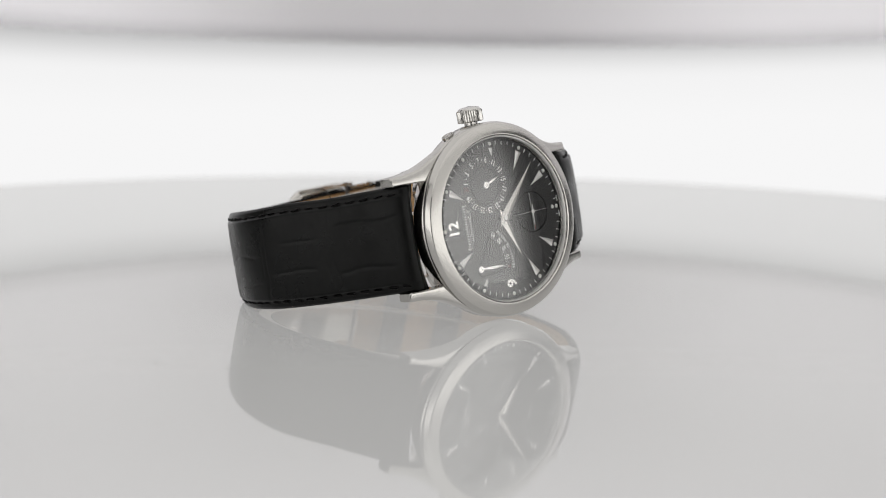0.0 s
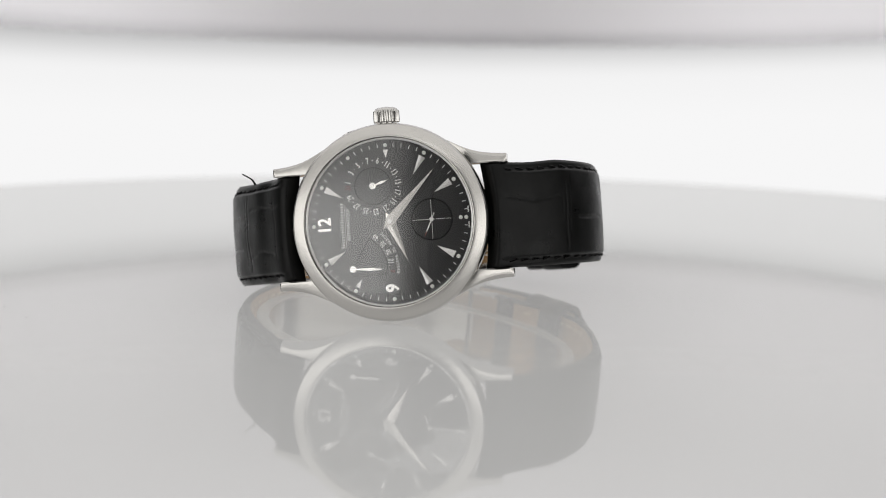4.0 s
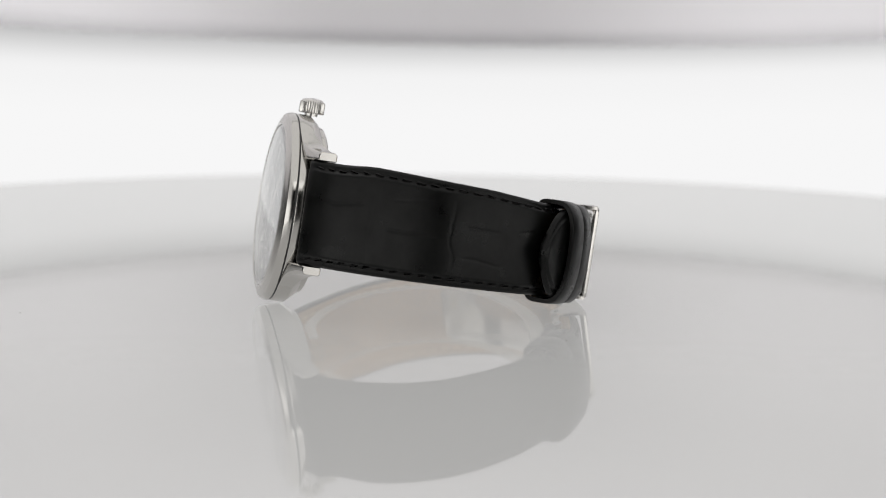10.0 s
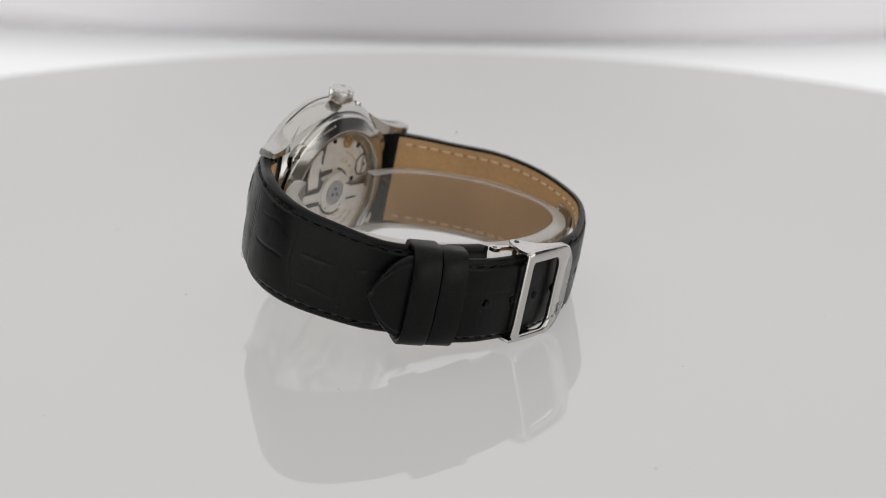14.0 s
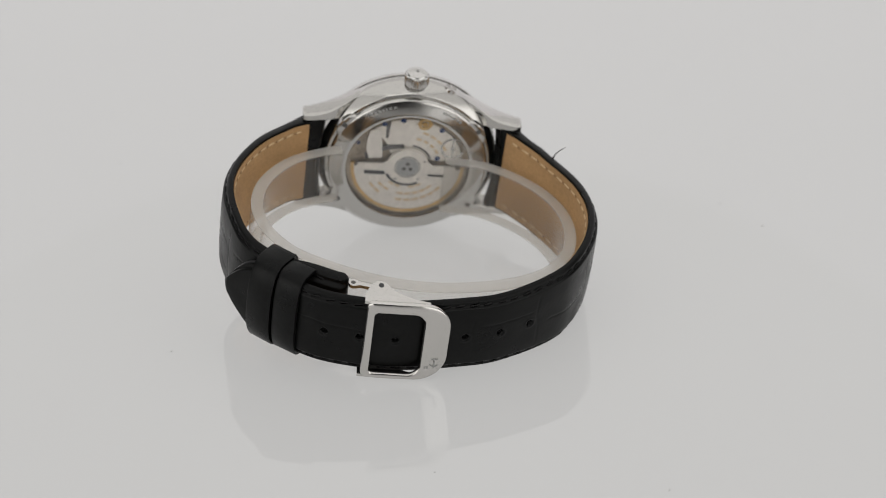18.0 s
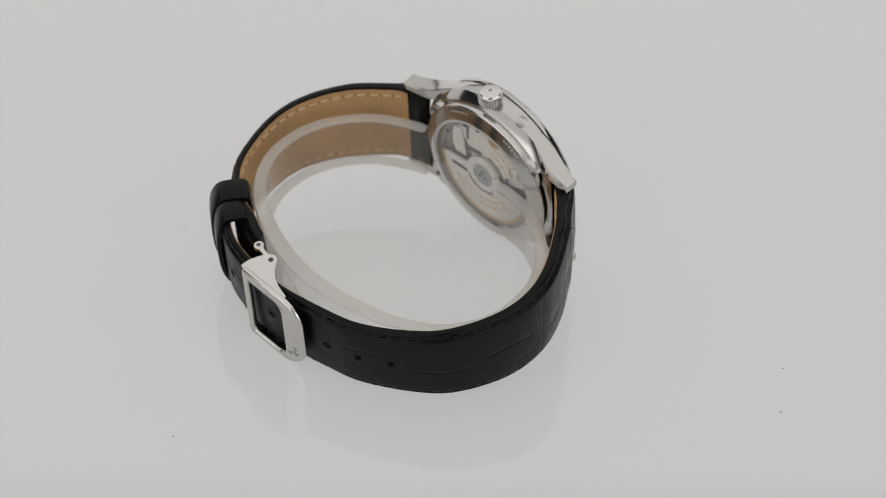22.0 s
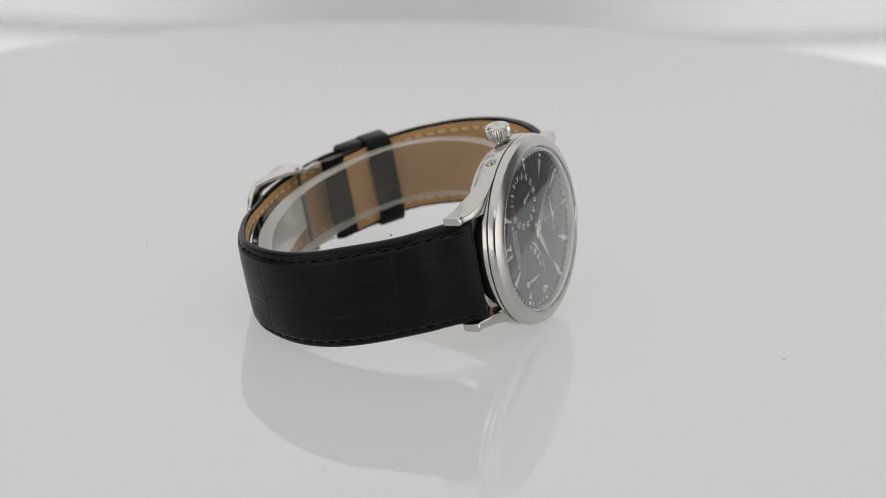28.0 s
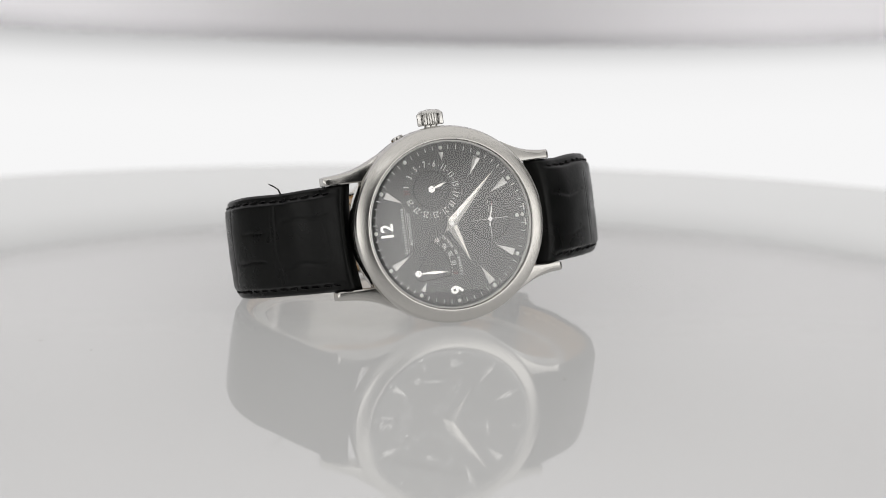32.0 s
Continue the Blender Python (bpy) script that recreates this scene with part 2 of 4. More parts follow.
def block(x0, x1, y0, y1, z0, z1, b=0.0):
    """A box with chamfered edges."""
    b = min(b, (x1 - x0) / 2.2, (y1 - y0) / 2.2, (z1 - z0) / 2.2)
    if b <= 0:
        v = [(x, y, z) for x in (x0, x1) for y in (y0, y1) for z in (z0, z1)]
        return v, [(0, 1, 3, 2), (4, 6, 7, 5), (0, 4, 5, 1), (2, 3, 7, 6), (0, 2, 6, 4), (1, 5, 7, 3)]
    rings = []
    for y, i in ((y0, b), (y0 + b, 0), (y1 - b, 0), (y1, b)):
        c = b * 0.7
        xa, xb, za, zb = x0 + i, x1 - i, z0 + i, z1 - i
        rings.append([(xa + c, y, za), (xb - c, y, za), (xb, y, za + c), (xb, y, zb - c), (xb - c, y, zb), (xa + c, y, zb), (xa, y, zb - c), (xa, y, za + c)])
    return loft(rings)


def loft(rings, cap=True):
    n = len(rings[0])
    verts = [p for r in rings for p in r]
    faces = [(i * n + j, i * n + (j + 1) % n, (i + 1) * n + (j + 1) % n, (i + 1) * n + j) for i in range(len(rings) - 1) for j in range(n)]
    if cap:
        faces += [tuple(range(n)), tuple(range((len(rings) - 1) * n, len(rings) * n))]
    return verts, faces


def plate(outline, y0, y1, b=0.08, hole=None):
    """A flat plate from an outline in X and Z between two depths, its front edge chamfered; hole: an outline with as many corners."""
    def inset(o, d):
        cx, cz = sum(p[0] for p in o) / len(o), sum(p[1] for p in o) / len(o)
        out = []
        for x, z in o:
            r = math.hypot(x - cx, z - cz) or 1
            out.append((x - (x - cx) / r * d, z - (z - cz) / r * d))
        return out
    at = lambda o, y: [(x, y, z) for x, z in o]
    if hole:
        return loft_closed([at(inset(outline, b), y0), at(outline, y0 + b), at(outline, y1 - b), at(inset(outline, b), y1),
                            at(inset(hole, -b), y1), at(hole, y1 - b), at(hole, y0 + b), at(inset(hole, -b), y0)])
    return loft([at(inset(outline, b), y0), at(outline, y0 + b), at(outline, y1)])


def loft_closed(rings):
    n, k = len(rings[0]), len(rings)
    verts = [p for r in rings for p in r]
    return verts, [(i * n + j, i * n + (j + 1) % n, ((i + 1) % k) * n + (j + 1) % n, ((i + 1) % k) * n + j) for i in range(k) for j in range(n)]


def disc(cx, cz, r, y0, y1, segs=20, b=0.06):
    return plate([(cx + r * math.cos(2 * math.pi * i / segs), cz + r * math.sin(2 * math.pi * i / segs)) for i in range(segs)], y0, y1, b)


def polar(alpha, r, cx=0.0, cz=0.0):
    """On the dial: alpha in degrees from 3 o'clock, clockwise as the wearer sees it."""
    a = radians(alpha)
    return cx + r * math.sin(a), cz + r * math.cos(a)


def ring_arc(cx, cz, r0, r1, a0, a1, y0, y1, segs=48):
    full = abs(a1 - a0) >= 359.9
    k = segs if full else segs + 1
    rings = []
    for i in range(k):
        a = a0 + (a1 - a0) * i / segs
        (xa, za), (xb, zb) = polar(a, r0, cx, cz), polar(a, r1, cx, cz)
        rings.append([(xa, y0, za), (xb, y0, zb), (xb, y1, zb), (xa, y1, za)])
    return loft_closed(rings) if full else loft(rings)


def letters(text, size, squeeze=1.0, thick=0.03, bold=0.0):
    """The outlines of a word in the built-in font, centred, as (verts, faces) in millimetres."""
    cu = bpy.data.curves.new("letters", "FONT")
    cu.body, cu.size, cu.align_x, cu.align_y, cu.extrude, cu.resolution_u = text, size, "CENTER", "CENTER", thick, 3
    cu.offset = bold
    ob = bpy.data.objects.new("letters", cu)
    me = bpy.data.meshes.new_from_object(ob)
    shape = [(v.co.x * squeeze, v.co.y, v.co.z) for v in me.vertices], [tuple(p.vertices) for p in me.polygons]
    bpy.data.objects.remove(ob)
    bpy.data.curves.remove(cu)
    bpy.data.meshes.remove(me)
    return shape


def on_dial(x, z, up, y=-0.03):
    """Where letters stand on the dial: up is the direction (x, z) of their tops."""
    u = Vector((up[0], 0, up[1])).normalized()
    nrm = Vector((0, -1, 0))
    r = u.cross(nrm)
    m = Matrix((r, u, nrm)).transposed().to_4x4()
    return Matrix.Translation((x, y, z)) @ m


def smooth_line(points, step):
    """A curve through the points, cut in even steps: places, tangents and lengths."""
    pts = [Vector(p) for p in points]
    ext = [2 * pts[0] - pts[1]] + pts + [2 * pts[-1] - pts[-2]]
    dense = []
    for i in range(1, len(ext) - 2):
        a, b, c, d = ext[i - 1:i + 3]
        for k in range(40):
            t = k / 40
            dense.append(0.5 * ((2 * b) + (c - a) * t + (2 * a - 5 * b + 4 * c - d) * t * t + (3 * b - a - 3 * c + d) * t ** 3))
    dense.append(pts[-1])
    run = [0.0]
    for a, b in zip(dense, dense[1:]):
        run.append(run[-1] + (b - a).length)
    n = max(2, round(run[-1] / step))
    xs = np.interp(np.linspace(0, run[-1], n + 1), run, [p[0] for p in dense])
    ys = np.interp(np.linspace(0, run[-1], n + 1), run, [p[1] for p in dense])
    for _ in range(3):
        xs[1:-1] = (xs[:-2] + 2 * xs[1:-1] + xs[2:]) / 4
        ys[1:-1] = (ys[:-2] + 2 * ys[1:-1] + ys[2:]) / 4
    tx, ty = np.gradient(xs), np.gradient(ys)
    ln = np.hypot(tx, ty)
    return xs, ys, tx / ln, ty / ln, np.linspace(0, run[-1], n + 1)


def step01(x):
    x = min(1.0, max(0.0, x))
    return x * x * (3 - 2 * x)


# ======== setting ========
def setting():
    fl = new("floor", mesh_of("floor", *block(-2500, 2500, -2500, 2500, -470, -450, 0), FLOOR))
    tagged(fl, "plain dark grey studio floor under the table", "floor", kind="structure")
    ce = new("ceiling", mesh_of("ceiling", *block(-2500, 2500, -2500, 2500, 1500, 1520, 0), FLOOR))
    tagged(ce, "plain dark grey studio ceiling", "ceiling", kind="structure")
    for nm, b in (("wall_north", (-2500, 2500, 2500, 2550, -450, 1500)), ("wall_south", (-2500, 2500, -2550, -2500, -450, 1500)),
                  ("wall_east", (2500, 2550, -2500, 2500, -450, 1500)), ("wall_west", (-2550, -2500, -2500, 2500, -450, 1500))):
        tagged(new(nm, mesh_of(nm, *block(*b, 0), FLOOR)), "plain dark grey studio wall", "wall", kind="structure")


def softbox(name_label, m, w, h, mat, post):
    box = tagged(new("softbox"), name_label, "softbox", "softboxes round the table")
    box.matrix_basis = m
    part("diffuser", block(-w / 2, w / 2, -4, 0, -h / 2, h / 2), mat, box, "glowing white diffuser")
    for x0, x1, z0, z1 in ((-w / 2 - 15, w / 2 + 15, h / 2, h / 2 + 15), (-w / 2 - 15, w / 2 + 15, -h / 2 - 15, -h / 2),
                           (-w / 2 - 15, -w / 2, -h / 2, h / 2), (w / 2, w / 2 + 15, -h / 2, h / 2)):
        part("frame", block(x0, x1, -12, 40, z0, z1, 3), FRAME, box)
    part("back", block(-w / 2, w / 2, 41, 60, -h / 2, h / 2, 5), FRAME, box)
    # the post runs to the floor, or up to the ceiling
    inv = m.to_3x3().inverted() @ Vector((0, 0, 1 if post > 0 else -1))
    a, b = Vector((0, 55, 0)), Vector((0, 55, 0)) + inv * abs(post)
    side = inv.orthogonal().normalized()
    other = inv.cross(side)
    part("post", loft([[tuple(p + (side * math.cos(t) + other * math.sin(t)) * 14) for t in [k * math.pi / 8 for k in range(16)]] for p in (a, b)]), FRAME, box, "dark round post")
    return box


def facing(eye, target):
    """Local -Y towards the target, Z up."""
    d = (Vector(eye) - Vector(target)).normalized()
    x = d.cross(Vector((0, 0, 1))) if abs(d.z) < 0.99 else Vector((1, 0, 0))
    x.normalize()
    z = x.cross(d)
    return Matrix.Translation(eye) @ Matrix((x, d, z)).transposed().to_4x4()


def lights():
    for s in (-1, 1):
        a = radians(46 if s < 0 else 50.5)
        eye = (s * 0.8 * math.sin(a), -0.8 * math.cos(a), 0.3)
        box = softbox("white front softbox glowing evenly, in a dark frame", facing(eye, (0, 0, 0.3)), 1240, 740, FRONT, -750)
        # made-up dark lumps on a rod, put in for the dial's dark reflected spots
        spot_lump = part("spot_lump", joined([moved(lathe([(0, -14), (r * 0.6, -13), (r * 0.92, -8), (r, 0), (r * 0.92, 8), (r * 0.6, 13), (0, 14)], 20), Matrix.Translation((x, -52, z)))
                                      for x, z, r in ((0, 0, 15), (13, 7, 10), (-14, -6, 9), (8, -10, 8), (-9, 11, 7), (23, 2, 6))]), FRAME, box, "added dark lumps that make a dark spot in the dial's reflection",
                     m=Matrix.Translation((-s * (0.235 if s > 0 else 0.29), 0, -0.332)))
        part("rod", block(-4, 4, -40, 41, -4, 4, 1.5), FRAME, spot_lump)
    softbox("large white overhead softbox glowing evenly, in a dark frame", facing((0, -0.05, 1.04), (0, -0.05, 0)), 3400, 2600, TOP, 405)
    softbox("white upper front softbox glowing evenly, over the camera", facing((0, -1.15, 0.84), (0, 0, 0.5)), 760, 240, UPPER_FRONT, 600)
    softbox("white rear softbox glowing evenly, above and behind the table", facing((0, 1.0, 0.675), (0, 0, 0.675)), 1700, 660, UPPER, -1125)


def rear_panel():
    """The lit panel on the far end of the arm, and the grey hood over it; built in the arm's space."""
    back = tagged(new("rear_light_panel"), "white glowing rear panel under a soft grey hood, behind the turntable", "light panel")
    R, far = 283.0, REACH * 1000
    n = 61
    turn = [radians(-78 + 156 * i / (n - 1)) for i in range(n)]

    def rim(a):
        """The panel's upper edge: it rises a little towards the sides."""
        x, y = R * math.sin(a), R * math.cos(a)
        q = x * 736 / (y + far)
        return (61.5 + 4.2 * (q / 150) ** 2 - 0.01 * q) * (y + far) / 736

    at = lambda r, z: [(r * math.sin(a), r * math.cos(a), rim(a) + z if z is not None else -20) for a in turn]
    verts = at(R, None) + at(R, 0) + at(R + 8, None) + at(R + 8, 0)
    faces = [(i, i + 1, n + i + 1, n + i) for i in range(n - 1)] + [(2 * n + i, 3 * n + i, 3 * n + i + 1, 2 * n + i + 1) for i in range(n - 1)]
    faces += [(n + i, n + i + 1, 3 * n + i + 1, 3 * n + i) for i in range(n - 1)]
    part("diffuser", (verts, faces), PANEL, back, "glowing white curved diffuser")
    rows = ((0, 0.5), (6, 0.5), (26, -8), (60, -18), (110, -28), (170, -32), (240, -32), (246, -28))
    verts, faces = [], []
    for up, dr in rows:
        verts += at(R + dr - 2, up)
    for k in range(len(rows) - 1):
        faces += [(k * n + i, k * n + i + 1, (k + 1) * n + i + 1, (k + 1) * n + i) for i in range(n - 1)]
    hood = part("hood", (verts, faces), HOOD, back, "grey hood cloth with a graded glow of its own")
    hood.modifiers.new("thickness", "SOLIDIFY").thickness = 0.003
    return back


def turntable():
    tt = tagged(new("turntable"), "round glossy white acrylic turntable plate with dust specks", "turntable")
    R = 209.0
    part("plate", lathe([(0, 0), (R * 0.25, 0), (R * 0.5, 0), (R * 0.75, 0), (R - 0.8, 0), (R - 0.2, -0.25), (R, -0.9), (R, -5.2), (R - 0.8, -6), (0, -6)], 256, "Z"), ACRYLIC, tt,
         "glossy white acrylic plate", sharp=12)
    part("pedestal", lathe([(0, -6), (60, -6), (60, -12), (28, -16), (26, -440), (90, -446), (90, -450), (0, -450)], 64, "Z"), FRAME, tt, "dark round pedestal")
    rnd = random.Random(4)
    for x, y, r in ((26, -36.4, 0.28), (-76, -22, 0.24), (-68.6, -32.4, 0.3), (3.6, -76.3, 0.3), (47.4, 19, 0.22), (43.5, 82.3, 0.3),
                    (0.5, 62.5, 0.3), (-40, 71, 0.2), (88, -14, 0.25), (60, -60, 0.2)):
        v, f = [], []
        k = 7
        for i in range(k):
            a = 2 * math.pi * i / k
            q = 0.8 * r * rnd.uniform(0.6, 1.2)
            v.append((x + q * math.cos(a) * (2.2 if x < -75 else 1), y + q * math.sin(a), 0.004))
        v.append((x, y, 0.05 + 0.12 * r))
        f = [(i, (i + 1) % k, k) for i in range(k)]
        part("dust_speck", (v, f), DUST, tt)
    return tt


# ======== the watch ========
# local millimetres: X towards 6 o'clock, Y backwards from the dial, Z towards 3 o'clock (the crown)
BASE = Matrix(((0.9957, 0.0150, -0.0916, -0.00073), (-0.0002, 0.9868, 0.1620, -0.02676), (0.0928, -0.1612, 0.9825, 0.01901), (0, 0, 0, 1)))
STRAP_A = [(-18.6, 2.1), (-21.3, 3.2), (-24.8, 7.7), (-28.2, 12.1), (-33.3, 21), (-35.4, 29), (-34.2, 37.5), (-29.6, 46.4), (-24.0, 51.6),
           (-15.5, 56.4), (-8, 58.5), (5.2, 60.2), (18.6, 58.2), (27.8, 53.0), (34.0, 48.1), (37.3, 45.2)]
STRAP_B = [(18.6, 1.9), (21.6, 3.1), (26.4, 6.6), (32.6, 13.5), (36.5, 20.8), (37.8, 28.3), (36.3, 37), (33.4, 43.8), (27.5, 49.4), (19.6, 53.6), (15, 55.4)]
HUB_SECONDS, HUB_DATE, HUB_RESERVE = (7.85, 0.0), (-2.75, 6.85), (-7.35, -8.35)


def case_of(w):
    mid = part("case", lathe([(15.3, 1.0), (17.7, 1.0), (18.22, 1.02), (18.3, 1.05), (18.34, 1.12), (18.34, 3.72), (18.27, 3.84), (16.85, 5.42), (16.7, 5.52), (15.5, 5.56), (15.3, 5.4), (15.3, 1.0)], 128), STEEL_SOFT, w, "polished steel case middle")
    for sx in (-1, 1):
        for sz in (-1, 1):
            rings = []
            for x, zi, zo, yt, yb, c in ((8.5, 12.0, 15.95, 1.02, 3.5, 0.06), (10.0, 11.2, 15.18, 1.02, 3.62, 0.06), (11.2, 10.2, 14.6, 1.02, 3.85, 0.08), (12.4, 9.85, 13.98, 1.04, 4.2, 0.1), (13.6, 9.85, 13.35, 1.1, 4.65, 0.16),
                                         (14.8, 9.85, 12.8, 1.25, 5.2, 0.24), (16.0, 9.85, 12.35, 1.5, 5.75, 0.34), (17.5, 9.85, 11.98, 1.95, 6.2, 0.44), (19.3, 9.85, 11.7, 2.5, 6.5, 0.5),
                                         (20.6, 9.85, 11.6, 3.05, 6.75, 0.5), (21.5, 9.86, 11.56, 3.3, 6.82, 0.45), (21.95, 9.9, 11.52, 3.45, 6.8, 0.36), (22.1, 10.0, 11.42, 3.6, 6.65, 0.3)):
                rings.append([(sx * x, y, sz * z) for y, z in ((yt, zi + c * 0.5), (yt, zo - c * 1.4), (yt + c * 0.5, zo - c * 0.35), (yt + c * 1.3, zo), (yb - c, zo), (yb, zo - c), (yb, zi + c * 0.5), (yb - c * 0.5, zi), (yt + c * 0.5, zi))])
            part("lug", loft(rings), STEEL_SOFT, mid, sharp=40)
        v, f = lathe([(0, -9.6), (0.5, -9.6), (0.5, 9.6), (0, 9.6)], 16, "Z")
        part("spring_bar", ([(x + sx * 20.0, y + 5.75, z) for x, y, z in v], f), SHADE_STEEL, mid, "dark steel spring bar")
    v, f = lathe([(15.72, -1.0), (15.74, -1.33), (15.82, -1.43), (15.95, -1.46), (16.08, -1.44), (16.7, -1.24), (17.35, -0.98), (17.85, -0.74), (17.98, -0.66), (18.07, -0.55), (18.2, -0.25), (18.32, 0.15), (18.4, 0.5), (18.41, 0.67), (18.34, 0.75), (17.7, 0.78), (15.4, 0.78), (15.4, -0.2), (15.72, -1.0)], 160)
    face = [1 if all(16.0 < math.hypot(v[k][0], v[k][2]) < 18.0 and v[k][1] < -0.6 for k in q) else 0 for q in f]
    part("bezel", (v, f), [STEEL_SOFT, BEZEL], w, "steel bezel with a satin face and polished wall", sharp=24, face_mats=face)
    part("seam_ring", lathe([(17.0, 0.74), (18.2, 0.74), (18.2, 1.04), (17.0, 1.04), (17.0, 0.74)], 128), FRAME, w, "dark seam under the bezel")
    part("flange", lathe([(15.72, -1.05), (15.6, -0.95), (15.3, -0.1), (15.2, 0.0), (15.7, 0.0), (15.72, -1.05)], 128), FLANGE, w, "dark sloping ring inside the bezel")
    # pale ring added to draw the white gleam of the crystal's chamfer
    part("crystal_edge_glint", lathe([(15.3, -0.72), (15.46, -0.98), (15.64, -1.04), (15.7, -0.9), (15.5, -0.6), (15.3, -0.6), (15.3, -0.72)], 128), APPLIED, w, "pale thin ring for the bright chamfer at the crystal's rim", sharp=25)
    # crystal: a low dome
    prof = [(0, -2.26)] + [(r, -2.26 + 0.88 * (r / 15.7) ** 2) for r in (2, 4, 6, 8, 10, 12, 13.5, 14.6, 15.3)] + [(15.6, -1.33), (15.7, -1.2)]
    inner = [(15.7, -1.1)] + [(r, -1.8 + 0.7 * (r / 15.7) ** 2) for r in (14, 11, 7, 3)] + [(0, -1.8)]
    v, f = lathe(prof + inner, 96)
    per = len(prof) + len(inner) - 1
    fm = [0 if k % per < len(prof) - 1 else 1 for k in range(len(f))]
    ob = part("crystal", (v, f), [CRYSTAL, CRYSTAL_IN], w, "clear domed sapphire crystal", face_mats=fm)
    ob.visible_shadow = False
    # crown
    def flute(r, h, i):
        return r - ((0.0, 0.08, 0.22, 0.08)[i % 4] if 18.8 < h < 21.0 and r > 2.2 else 0)
    v, f = lathe([(0, 18.2), (1.3, 18.2), (1.3, 18.7), (2.2, 18.72), (2.42, 18.82), (2.46, 18.95), (2.46, 20.78), (2.42, 20.92), (2.3, 21.03), (2.16, 21.08), (2.12, 21.2), (1.98, 21.38), (1.6, 21.55), (0.8, 21.66), (0, 21.69)], 112, "Z", flute)
    crown = part("crown", ([(x, y + 4.15, z) for x, y, z in v], f), STEEL_SATIN, w, "fluted steel crown", sharp=25)
    part("crown_mark", joined([block(-0.45, 0.45, 4.1, 4.22, 21.64, 21.71), block(-0.08, 0.08, 3.7, 4.6, 21.64, 21.71)]), SHADE_STEEL, crown)
    # date corrector, a round ringed pusher in the case side
    ring = [(0, 0.35), (0.28, 0.35), (0.34, 0.12), (0.55, 0.12), (0.62, 0.3), (0.8, 0.3), (0.86, 0.05), (1.05, 0.05), (1.1, 0.25), (1.2, 0.22), (1.22, -0.6), (0, -0.6)]
    v, f = lathe(ring, 40, "Z")
    a = radians(-23)
    part("corrector", (v, f), STEEL, w, "ringed steel date corrector", sharp=25, m=Matrix.Translation((18.46 * math.sin(a) * MM, 2.95 * MM, 18.46 * math.cos(a) * MM)) @ pose(0, 0, 0, 0, -23, 0))


def back_of(w):
    back = part("case_back", lathe([(12.6, 6.0), (12.6, 7.36), (12.66, 7.5), (12.8, 7.57), (13.2, 7.55), (13.5, 7.46), (14.7, 7.06), (15.7, 6.72), (15.95, 6.62), (16.12, 6.48), (16.2, 6.3), (16.2, 5.3), (12.6, 5.3), (12.6, 6.0)], 128), STEEL_SOFT, w, "polished steel case back with a window", sharp=30)
    for sx, sz in ((1, 1), (1, -1), (-1, 1), (-1, -1)):
        a = math.atan2(9.4 * sz, 13.7 * sx)
        rings = []
        for r, hw in ((14.6, 3.6), (15.6, 3.2), (16.3, 2.75), (16.9, 2.1), (17.25, 1.4), (17.4, 0.6)):
            yb = 6.62 - 0.2 * max(0.0, (r - 16) / 1.4) ** 2
            rings.append([(r * math.cos(a) - k * math.sin(a), y, r * math.sin(a) + k * math.cos(a)) for k, y in ((-hw, 5.3), (hw, 5.3), (hw, yb - 0.25), (hw - 0.2, yb - 0.05), (hw * 0.5, yb), (-hw * 0.5, yb), (-hw + 0.2, yb - 0.05), (-hw, yb - 0.25))])
        part("ear", loft(rings), STEEL_SOFT, back, sharp=40)
        part("screw", joined([moved(lathe([(0, 0.18), (0.5, 0.18), (0.58, 0.08), (0.58, -0.2), (0, -0.2)], 20), Matrix.Translation((16.4 * math.cos(a), 6.54, 16.4 * math.sin(a)))),
                               moved(block(-0.42, 0.42, 0.17, 0.2, -0.07, 0.07), Matrix.Translation((16.4 * math.cos(a), 6.54, 16.4 * math.sin(a))))]), SHADE_STEEL, back, "slotted steel screw")
    # engraved marks that cannot be read
    rnd = random.Random(2)
    shapes = []
    for a0, a1 in ((14, 36), (-40, -22)):
        a = a0
        while a < a1:
            da = rnd.uniform(1.6, 2.8)
            shapes.append(ring_arc(0, 0, 14.5, 15.2, a, a + da * 0.8, 6.8, 7.03, 3))
            a += da + 0.9
    part("engraving", joined(shapes), HUB_GREY, back, "worn engraved marks")
    glass = part("back_crystal", lathe([(0, 7.6), (6, 7.59), (12.3, 7.5), (12.58, 7.42), (12.58, 7.3), (0, 7.3)], 96), [CRYSTAL_BACK, CRYSTAL_IN], w, "clear sapphire window in the case back")
    me = glass.data
    me.polygons.foreach_set("material_index", [0 if p.center.y > 0.00736 else 1 for p in me.polygons])
    glass.visible_shadow = False
    # movement
    mv = part("movement", lathe([(0, 5.7), (12.4, 5.7), (12.55, 5.9), (12.55, 5.4), (0, 5.4)], 96), MOVEMENT_BASE, w, "silvered mechanical movement")
    part("rim_ring", ring_arc(0, 0, 11.6, 12.5, 0, 360, 5.75, 6.3, 96), MOVEMENT_BASE, mv)
    bridge = []
    for i in range(49):
        a = -78 + 120 * i / 48
        bridge.append(polar(a, 11.2))
    bridge += [(4.6, 5.0), (3.6, 2.6), (-6.8, 1.2)]
    part("bridge", plate(bridge, 5.72, 6.15, 0.1), SILVER, mv, "striped silvered bridge")
    part("gap", plate([(8.6, 0.8), (4.8, 3.4), (1.0, 4.2), (1.2, 5.0), (4.9, 4.6), (8.9, 2.4)], 6.12, 6.3, 0.03), SHADE_STEEL, mv, "dark gap between the bridges")
